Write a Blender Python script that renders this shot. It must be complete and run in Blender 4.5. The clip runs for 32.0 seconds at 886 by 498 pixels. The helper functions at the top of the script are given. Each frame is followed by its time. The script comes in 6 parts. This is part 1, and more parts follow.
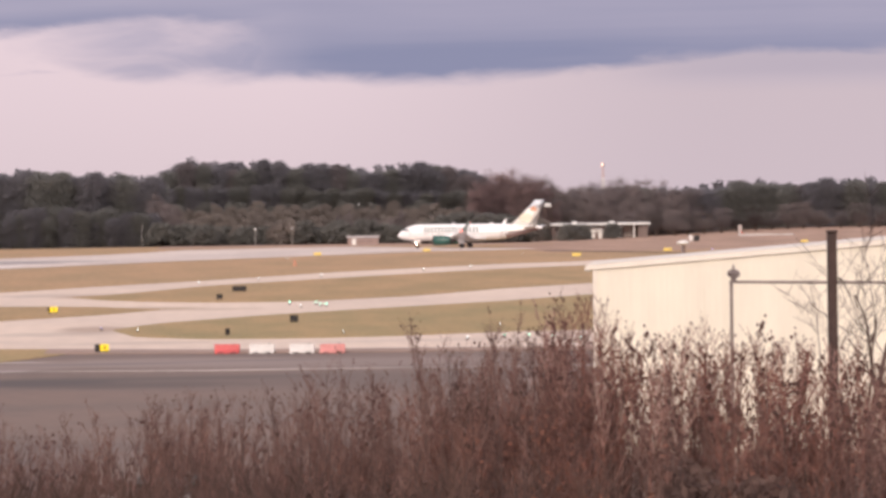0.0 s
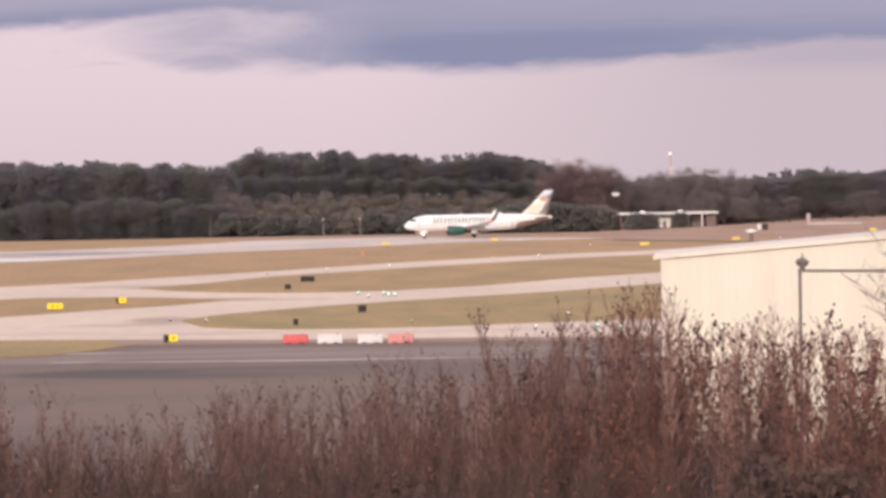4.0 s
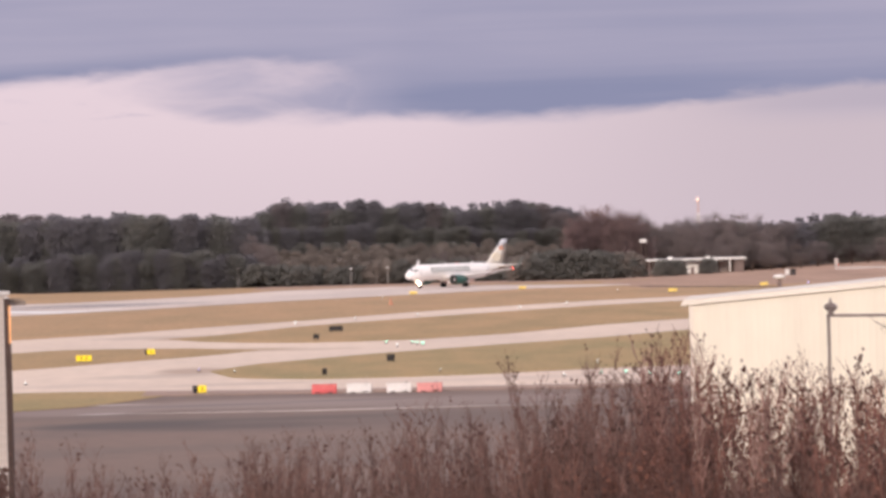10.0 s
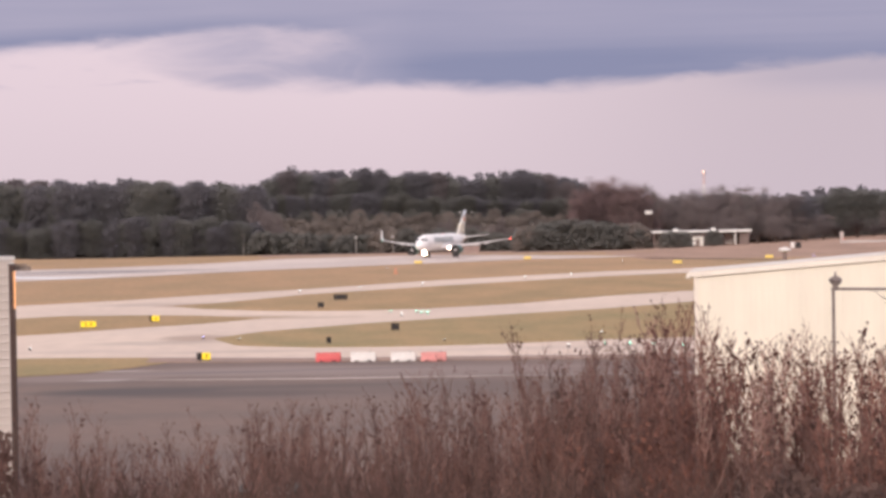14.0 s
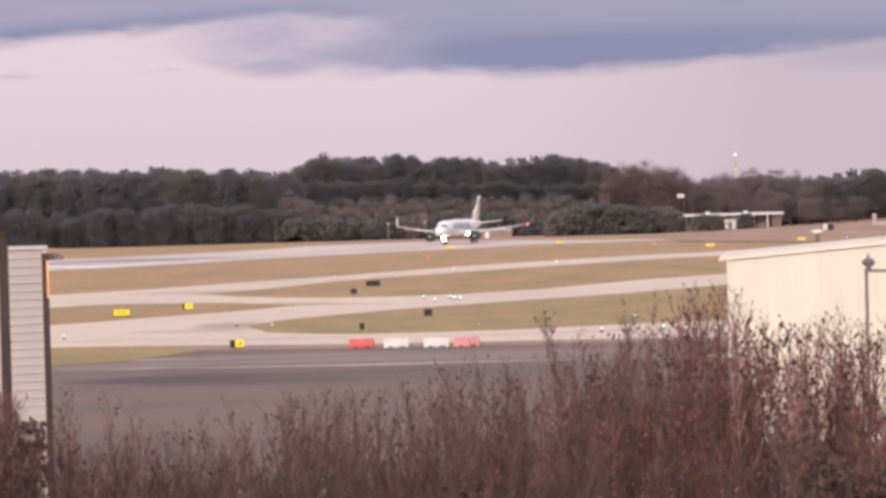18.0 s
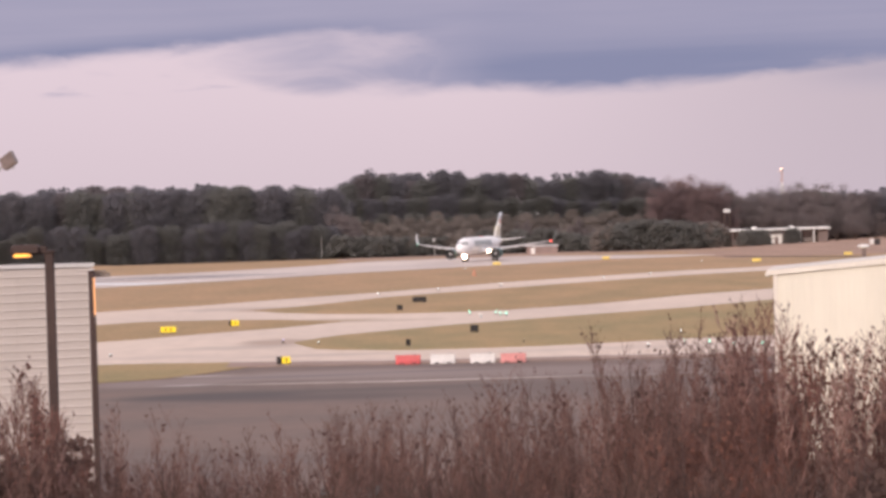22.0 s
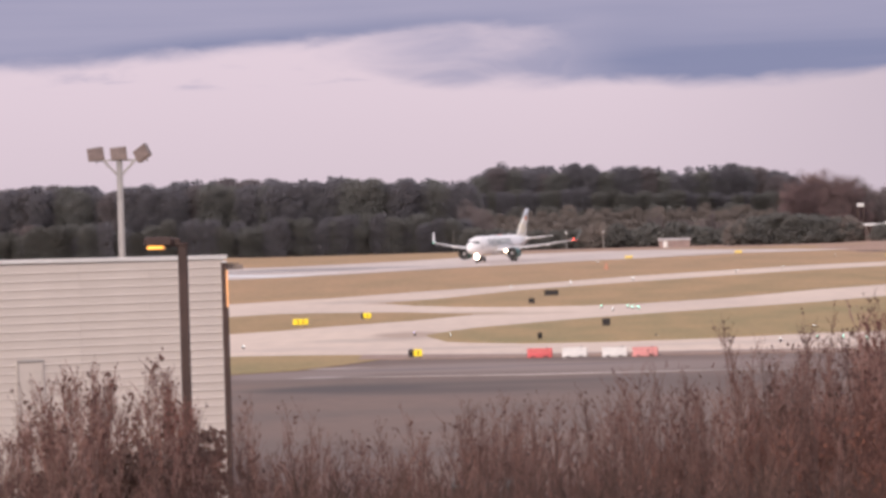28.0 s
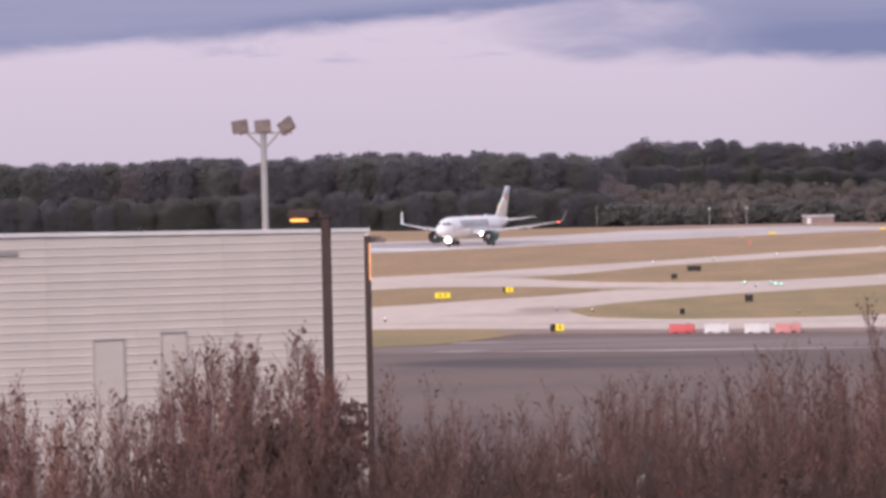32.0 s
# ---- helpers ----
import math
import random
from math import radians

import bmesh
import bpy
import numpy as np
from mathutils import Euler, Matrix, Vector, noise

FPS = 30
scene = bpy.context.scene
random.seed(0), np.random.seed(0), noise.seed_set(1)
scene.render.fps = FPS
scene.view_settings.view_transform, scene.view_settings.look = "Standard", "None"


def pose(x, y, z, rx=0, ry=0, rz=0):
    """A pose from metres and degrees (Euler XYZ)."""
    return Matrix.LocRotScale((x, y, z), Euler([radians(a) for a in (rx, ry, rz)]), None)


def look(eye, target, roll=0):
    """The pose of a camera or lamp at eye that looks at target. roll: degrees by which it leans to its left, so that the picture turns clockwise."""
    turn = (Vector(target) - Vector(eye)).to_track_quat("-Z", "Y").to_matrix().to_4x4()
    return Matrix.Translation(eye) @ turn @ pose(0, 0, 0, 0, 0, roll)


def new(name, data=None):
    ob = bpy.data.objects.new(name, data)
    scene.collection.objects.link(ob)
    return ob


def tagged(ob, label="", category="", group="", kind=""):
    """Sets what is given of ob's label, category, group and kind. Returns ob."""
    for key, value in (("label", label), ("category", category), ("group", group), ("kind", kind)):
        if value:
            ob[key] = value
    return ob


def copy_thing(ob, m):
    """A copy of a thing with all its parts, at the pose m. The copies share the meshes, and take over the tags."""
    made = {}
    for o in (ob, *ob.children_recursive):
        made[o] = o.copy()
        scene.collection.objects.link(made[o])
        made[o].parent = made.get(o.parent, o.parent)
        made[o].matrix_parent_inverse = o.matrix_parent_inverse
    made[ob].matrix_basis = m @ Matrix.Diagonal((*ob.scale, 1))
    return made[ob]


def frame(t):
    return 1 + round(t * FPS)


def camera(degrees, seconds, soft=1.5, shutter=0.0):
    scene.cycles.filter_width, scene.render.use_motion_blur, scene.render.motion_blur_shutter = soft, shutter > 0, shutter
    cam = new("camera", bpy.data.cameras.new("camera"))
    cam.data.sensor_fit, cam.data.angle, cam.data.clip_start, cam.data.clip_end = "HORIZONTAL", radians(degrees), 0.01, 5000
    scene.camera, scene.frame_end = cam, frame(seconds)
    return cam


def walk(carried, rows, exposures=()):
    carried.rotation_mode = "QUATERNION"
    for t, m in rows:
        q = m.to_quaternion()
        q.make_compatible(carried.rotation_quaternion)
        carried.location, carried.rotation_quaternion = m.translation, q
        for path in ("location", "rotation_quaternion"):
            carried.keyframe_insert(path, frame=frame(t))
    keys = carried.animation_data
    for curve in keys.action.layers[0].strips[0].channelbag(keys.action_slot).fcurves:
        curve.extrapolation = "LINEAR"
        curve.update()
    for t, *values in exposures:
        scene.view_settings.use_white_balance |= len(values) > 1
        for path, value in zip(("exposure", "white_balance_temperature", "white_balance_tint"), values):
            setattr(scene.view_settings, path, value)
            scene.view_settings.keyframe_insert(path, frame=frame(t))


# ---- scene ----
# The camera stands in one place, is held by hand and follows the airliner.
EYE = (0.0, 0.0, 13.0)
cam = camera(14.889, 32.0, soft=3.4)
# seconds, turn to the right, tilt, roll (degrees)
PAN = (
    (0, 3.898, -0.965, 0.826), (0.5, 4.094, -1.053, 1.123), (1, 3.522, -1.073, 1.321),
    (1.5, 3.487, -1.333, 1.593), (2, 2.665, -0.839, 1.225), (2.5, 3.053, -0.346, 0.972),
    (3, 2.556, -0.724, 0.933), (3.5, 2.737, -1.122, 1.013), (5.5, 2.727, -1.103, 1.063),
    (6, 2.627, -1.103, 1.048), (6.5, 2.722, -0.902, 1.049), (7, 2.551, -0.799, 1.258),
    (7.5, 2.531, -0.782, 1.014), (8, 2.623, -1.015, 0.916), (8.5, 2.682, -1.023, 0.930),
    (9, 2.531, -0.803, 1.125), (9.5, 2.375, -0.695, 1.412), (10, 2.298, -0.292, 1.594),
    (10.5, 2.678, -0.168, 1.428), (11, 2.856, -0.518, 1.111), (11.5, 2.511, -1.080, 1.258),
    (12, 2.048, -1.025, 1.340), (12.5, 2.417, -0.953, 1.358), (13, 2.372, -0.775, 1.452),
    (13.5, 2.607, -0.788, 1.267), (14, 2.197, -0.804, 1.021), (14.5, 2.206, -0.523, 1.444),
    (15, 1.733, -0.712, 1.577), (15.5, 1.821, -1.081, 1.435), (17.5, 1.792, -0.898, 1.418),
    (18, 1.645, -1.037, 1.552), (18.5, 1.733, -0.818, 1.634), (19, 1.505, -0.792, 1.786),
    (19.5, 1.576, -0.462, 1.747), (20, 1.631, -0.715, 1.905), (20.5, 1.571, -0.495, 1.856),
    (21, 1.308, -0.859, 1.619), (21.5, 0.685, -0.889, 1.838), (22, 0.876, -0.745, 1.775),
    (22.5, 0.794, -0.622, 1.749), (23, 0.320, -0.657, 1.829), (23.5, 0.655, -0.845, 1.716),
    (24, 0.393, -0.932, 1.737), (24.5, 0.175, -1.114, 1.613), (26.5, 0.102, -0.979, 1.737),
    (27, -0.406, -1.167, 1.680), (27.5, -0.597, -1.040, 1.683), (28, -1.358, -0.795, 1.622),
    (28.5, -1.162, -1.771, 1.680), (29, -1.713, -1.190, 1.350), (29.5, -2.495, -0.740, 1.146),
    (30, -2.142, -0.929, 1.216), (30.5, -2.860, -0.750, 1.419), (31, -3.525, -0.916, 1.463),
    (31.5, -3.483, -0.775, 1.509), (32, -3.777, -1.170, 1.217),
)


def held(turn, tilt, roll):
    return pose(*EYE, 90 + tilt, 0, -turn) @ pose(0, 0, 0, 0, 0, -roll)


# seconds, stops, white balance: the picture turns bluer towards the end
TINTS = ((0, 0.0, 6740, 14), (13, 0.0, 6600, 14), (19, -0.02, 6570, 14.5), (24, -0.08, 6550, 15), (28, -0.06, 6430, 15), (29, -0.02, 6350, 15), (30.4, -0.08, 6350, 15.5), (31, -0.18, 6150, 16.5), (32, -0.15, 5970, 17.5))
walk(cam, [(t, held(a, b, c)) for t, a, b, c in PAN], TINTS)

# ---- light ----
SUN_TURN, SUN_UP = 200.0, 24.0   # where the low sun stands, compass degrees from +y, and its height
scene.view_settings.exposure = 0.0


def nodes_of(tree):
    return tree.nodes, tree.links


def make_world():
    world = bpy.data.worlds.new("dusk_sky")
    world.use_nodes = True
    scene.world = world
    n, l = nodes_of(world.node_tree)
    n.clear()

    def math_node(op, a, b=None, clamp=False):
        m = n.new("ShaderNodeMath")
        m.operation, m.use_clamp = op, clamp
        for i, v in enumerate((a, b)):
            if v is None:
                continue
            if isinstance(v, (int, float)):
                m.inputs[i].default_value = v
            else:
                l.new(v, m.inputs[i])
        return m.outputs[0]

    def mix(fac, a, b):
        m = n.new("ShaderNodeMix")
        m.data_type = "RGBA"
        l.new(fac, m.inputs[0]) if not isinstance(fac, float) else None
        for i, v in ((6, a), (7, b)):
            if isinstance(v, tuple):
                m.inputs[i].default_value = (*v, 1)
            else:
                l.new(v, m.inputs[i])
        return m.outputs[2]

    def step(v, lo, hi):
        m = n.new("ShaderNodeMapRange")
        m.interpolation_type = "SMOOTHSTEP"
        l.new(v, m.inputs[0])
        m.inputs[1].default_value, m.inputs[2].default_value = lo, hi
        return m.outputs[0]

    co = n.new("ShaderNodeTexCoord").outputs["Generated"]
    sep = n.new("ShaderNodeSeparateXYZ")
    l.new(co, sep.inputs[0])
    el = math_node("MULTIPLY", math_node("ARCSINE", sep.outputs[2]), 57.2958)
    az = math_node("MULTIPLY", math_node("ARCTAN2", sep.outputs[0], sep.outputs[1]), 57.2958)

    def cloud_noise(sx, sy, scale, detail, rough, warp=0.0):
        c = n.new("ShaderNodeCombineXYZ")
        l.new(math_node("MULTIPLY", az, sx), c.inputs[0])
        l.new(math_node("MULTIPLY", el, sy), c.inputs[1])
        t = n.new("ShaderNodeTexNoise")
        l.new(c.outputs[0], t.inputs["Vector"])
        t.inputs["Scale"].default_value, t.inputs["Detail"].default_value = scale, detail
        t.inputs["Roughness"].default_value, t.inputs["Distortion"].default_value = rough, warp
        return t.outputs[0]

    across = math_node("DIVIDE", math_node("ADD", az, 12.0), 24.0, True)

    def along(pts, lo=0.0, hi=1.0):
        """A value that changes with the bearing: (bearing, value) points, values between lo and hi."""
        node = n.new("ShaderNodeFloatCurve")
        l.new(across, node.inputs[1])
        curve = node.mapping.curves[0]
        for i, (x, y) in enumerate(pts):
            x, y = (x + 12.0) / 24.0, (y - lo) / (hi - lo)
            p = curve.points[i] if i < 2 else curve.points.new(x, y)
            p.location = (x, y)
        node.mapping.update()
        out = math_node("MULTIPLY_ADD", node.outputs[0], hi - lo)
        out.node.inputs[2].default_value = lo
        return out

    def swing(v, gain):
        return math_node("MULTIPLY", math_node("SUBTRACT", v, 0.5), gain)

    def times(*vs):
        out = vs[0]
        for v in vs[1:]:
            out = math_node("MULTIPLY", out, v)
        return out

    def less(v):
        return math_node("SUBTRACT", 1.0, v)

    big = cloud_noise(0.22, 0.9, 1.0, 4, 0.5, 0.3)
    fine = cloud_noise(0.7, 2.6, 1.0, 6, 0.58, 0.5)
    streak = cloud_noise(0.12, 3.4, 1.0, 4, 0.55, 0.2)
    wavy = math_node("ADD", math_node("ADD", el, swing(big, 0.22)), swing(fine, 0.42))
    # the upper deck, whose base sinks slowly to the left
    high_base = along(((-12, 2.20), (-9.5, 2.36), (-7.6, 2.45), (-5.7, 2.60), (-3.8, 2.73), (-2.7, 2.78), (-1.9, 2.84), (0, 2.86), (12, 2.86)), 1.5, 3.5)
    high_deck = step(math_node("SUBTRACT", wavy, high_base), -0.16, 0.20)
    # the lower deck, which begins in wisps and thickens to the right
    low_base = along(((-12, 2.5), (-3.9, 2.46), (-3.0, 2.34), (-2.3, 2.12), (-1.6, 1.99), (0, 1.94), (2.0, 1.91), (3.6, 1.84), (4.8, 1.89), (6.6, 2.03), (7.7, 2.15), (9.2, 2.18), (12, 2.25)), 1.5, 3.5)
    body = along(((-12, 0), (-4.0, 0), (-3.4, 0.30), (-2.6, 0.52), (-1.6, 0.74), (0, 0.86), (1.6, 1.0), (12, 1.0)))
    ragged = math_node("ADD", body, swing(cloud_noise(0.55, 2.0, 1.0, 6, 0.6, 0.6), 1.5), True)
    low_deck = times(step(math_node("SUBTRACT", wavy, low_base), -0.12, 0.20), math_node("MAXIMUM", times(ragged, body), step(body, 0.8, 1.0)))
    # small torn scraps under the decks, and a faint shade low on the right
    scraps = times(step(cloud_noise(0.8, 4.2, 1.0, 5, 0.55, 0.3), 0.50, 0.80), step(el, 1.95, 2.12), less(step(el, 2.28, 2.5)), along(((-12, 0), (-8, 0.2), (-7.0, 0.75), (-4.6, 0.7), (-2.6, 0.5), (-1.5, 0), (12, 0))))
    shade = times(step(el, 1.55, 1.95), along(((-12, 0), (6, 0), (8.5, 0.28), (12, 0.34))))
    deck = math_node("MAXIMUM", math_node("MAXIMUM", high_deck, low_deck), math_node("MAXIMUM", scraps, shade))
    lit = mix(step(el, -0.5, 3.2), LOW_SKY, HIGH_SKY)
    lit = mix(step(az, 0.5, 9.0), lit, DULL_SKY)
    # tone within the decks: dense bases, a thinner veil where the lower one begins, paler higher up
    core = times(along(((-12, 0.25), (-8, 0.35), (0.2, 0.30), (1.4, 0.55), (2.6, 1.0), (5.5, 1.0), (8, 0.85), (12, 0.7))), step(el, 1.75, 2.0), less(times(step(el, 2.25, 2.95), 0.75)))
    brow = times(high_deck, less(step(math_node("SUBTRACT", el, high_base), 0.06, 0.45)), along(((-12, 0.35), (-8, 0.6), (-4, 0.9), (-1.5, 0.75), (0.5, 0.35), (3, 0.0), (12, 0))))
    dense = math_node("ADD", math_node("MAXIMUM", core, brow), math_node("ADD", swing(streak, 0.75), swing(big, 0.5)), True)
    dark = mix(dense, CLOUD_PALE, CLOUD_DARK)
    clouds = mix(deck, lit, dark)
    # overhead the broken deck lets more of the sky through
    sky = n.new("ShaderNodeTexSky")
    sky.sky_type, sky.sun_disc = "NISHITA", False
    sky.sun_elevation, sky.sun_rotation = radians(SUN_UP), radians(SUN_TURN)
    sky_gain = n.new("ShaderNodeVectorMath")
    sky_gain.operation = "SCALE"
    l.new(sky.outputs[0], sky_gain.inputs[0])
    sky_gain.inputs[3].default_value = 0.12
    over = mix(0.55, sky_gain.outputs[0], OVERHEAD)
    over_node = over.node
    over_node.inputs[0].default_value = 0.6
    out = mix(step(el, 4.5, 16.0), clouds, over)
    bg = n.new("ShaderNodeBackground")
    l.new(out, bg.inputs[0])
    bg.inputs[1].default_value = 1.0
    l.new(bg.outputs[0], n.new("ShaderNodeOutputWorld").inputs[0])


LOW_SKY, HIGH_SKY, DULL_SKY = (0.70, 0.592, 0.64), (0.79, 0.662, 0.72), (0.60, 0.515, 0.572)
CLOUD_DARK, CLOUD_PALE = (0.262, 0.282, 0.425), (0.405, 0.392, 0.52)
OVERHEAD = (1.25, 1.15, 1.2)
make_world()

sun_data = bpy.data.lights.new("sun", "SUN")
sun_data.energy, sun_data.angle, sun_data.color = 2.3, radians(14), (1.0, 0.88, 0.77)
sun = new("sun", sun_data)
a, e = radians(SUN_TURN), radians(SUN_UP)
sun.matrix_world = look((math.sin(a) * math.cos(e) * 100, math.cos(a) * math.cos(e) * 100, math.sin(e) * 100), (0, 0, 0))


# ---- materials ----
def mat(name, colour, rough=0.7, metal=0.0, vary=0.12, size=1.0, bump=0.0, fine=8.0, second=None, glow=None, by_object=0.0, stretch=(1, 1, 1), leaf=0.0):
    """A surface with large stains and fine grain. size: metres of the large stains; second: the colour of the stains."""
    m = bpy.data.materials.new(name)
    m.use_nodes = True
    n, l = nodes_of(m.node_tree)
    b = n["Principled BSDF"]
    b.inputs["Roughness"].default_value, b.inputs["Metallic"].default_value = rough, metal
    co = n.new("ShaderNodeTexCoord").outputs["Object"]
    mp = n.new("ShaderNodeMapping")
    mp.inputs["Scale"].default_value = stretch
    l.new(co, mp.inputs[0])
    t1, t2 = n.new("ShaderNodeTexNoise"), n.new("ShaderNodeTexNoise")
    t1.inputs["Scale"].default_value, t1.inputs["Detail"].default_value = 1.0 / size, 5
    t2.inputs["Scale"].default_value, t2.inputs["Detail"].default_value = fine / size, 4
    for t in (t1, t2):
        l.new(mp.outputs[0], t.inputs["Vector"])
    second = second or tuple(c * (1 - 2.2 * vary) for c in colour)
    ramp = n.new("ShaderNodeMapRange")
    l.new(t1.outputs[0], ramp.inputs[0])
    ramp.inputs[1].default_value, ramp.inputs[2].default_value = 0.38, 0.66
    mix = n.new("ShaderNodeMix")
    mix.data_type = "RGBA"
    l.new(ramp.outputs[0], mix.inputs[0])
    mix.inputs[6].default_value, mix.inputs[7].default_value = (*colour, 1), (*second, 1)
    grain = n.new("ShaderNodeHueSaturation")
    l.new(mix.outputs[2], grain.inputs["Color"])
    val = n.new("ShaderNodeMapRange")
    l.new(t2.outputs[0], val.inputs[0])
    val.inputs[1].default_value, val.inputs[2].default_value = 0.25, 0.75
    val.inputs[3].default_value, val.inputs[4].default_value = 1 - vary, 1 + vary
    last = val.outputs[0]
    if by_object:
        info = n.new("ShaderNodeObjectInfo")
        r = n.new("ShaderNodeMapRange")
        l.new(info.outputs["Random"], r.inputs[0])
        r.inputs[3].default_value, r.inputs[4].default_value = 1 - by_object, 1 + by_object
        mul = n.new("ShaderNodeMath")
        mul.operation = "MULTIPLY"
        l.new(last, mul.inputs[0])
        l.new(r.outputs[0], mul.inputs[1])
        last = mul.outputs[0]
    l.new(last, grain.inputs["Value"])
    l.new(grain.outputs[0], b.inputs["Base Color"])
    if bump:
        bp = n.new("ShaderNodeBump")
        bp.inputs["Strength"].default_value, bp.inputs["Distance"].default_value = bump, 0.02 * size
        l.new(t2.outputs[0], bp.inputs["Height"])
        l.new(bp.outputs[0], b.inputs["Normal"])
    if leaf:
        # thin leaves let light through
        t = n.new("ShaderNodeBsdfTranslucent")
        l.new(grain.outputs[0], t.inputs[0])
        s = n.new("ShaderNodeMixShader")
        s.inputs[0].default_value = leaf
        l.new(b.outputs[0], s.inputs[1])
        l.new(t.outputs[0], s.inputs[2])
        l.new(s.outputs[0], n["Material Output"].inputs[0])
    if glow:
        b.inputs["Emission Color"].default_value = (*glow[0], 1)
        b.inputs["Emission Strength"].default_value = glow[1]
    return m


def stained(m, marks, wobble=0.5):
    """Adds soft-edged stains to a pavement: (x, y, half length, half width, colour, strength), in metres on the ground."""
    n, l = nodes_of(m.node_tree)
    b = n["Principled BSDF"]
    last = b.inputs["Base Color"].links[0].from_socket
    sep = n.new("ShaderNodeSeparateXYZ")
    l.new(n.new("ShaderNodeTexCoord").outputs["Object"], sep.inputs[0])

    def op(kind, a, c=None, d=None):
        q = n.new("ShaderNodeMath")
        q.operation = kind
        for i, v in enumerate((a, c, d)):
            if isinstance(v, (int, float)):
                q.inputs[i].default_value = v
            elif v is not None:
                l.new(v, q.inputs[i])
        return q.outputs[0]

    mp = n.new("ShaderNodeMapping")
    mp.inputs["Scale"].default_value = (0.12, 0.45, 1)
    l.new(n.new("ShaderNodeTexCoord").outputs["Object"], mp.inputs[0])
    rough = n.new("ShaderNodeTexNoise")
    rough.inputs["Scale"].default_value, rough.inputs["Detail"].default_value = 1.0, 5
    l.new(mp.outputs[0], rough.inputs["Vector"])
    ragged = op("MULTIPLY", op("SUBTRACT", rough.outputs[0], 0.5), 2 * wobble)
    for x, y, rx, ry, colour, strength in marks:
        u = op("DIVIDE", op("SUBTRACT", sep.outputs[0], x), rx)
        v = op("DIVIDE", op("SUBTRACT", sep.outputs[1], y), ry)
        d = op("ADD", op("SQRT", op("ADD", op("MULTIPLY", u, u), op("MULTIPLY", v, v))), ragged)
        r = n.new("ShaderNodeMapRange")
        r.interpolation_type = "SMOOTHSTEP"
        l.new(d, r.inputs[0])
        for i, value in ((1, 0.45), (2, 1.1), (3, strength), (4, 0.0)):
            r.inputs[i].default_value = value
        mix = n.new("ShaderNodeMix")
        mix.data_type = "RGBA"
        l.new(r.outputs[0], mix.inputs[0])
        l.new(last, mix.inputs[6])
        mix.inputs[7].default_value = (*colour, 1)
        last = mix.outputs[2]
    l.new(last, b.inputs["Base Color"])
    return m


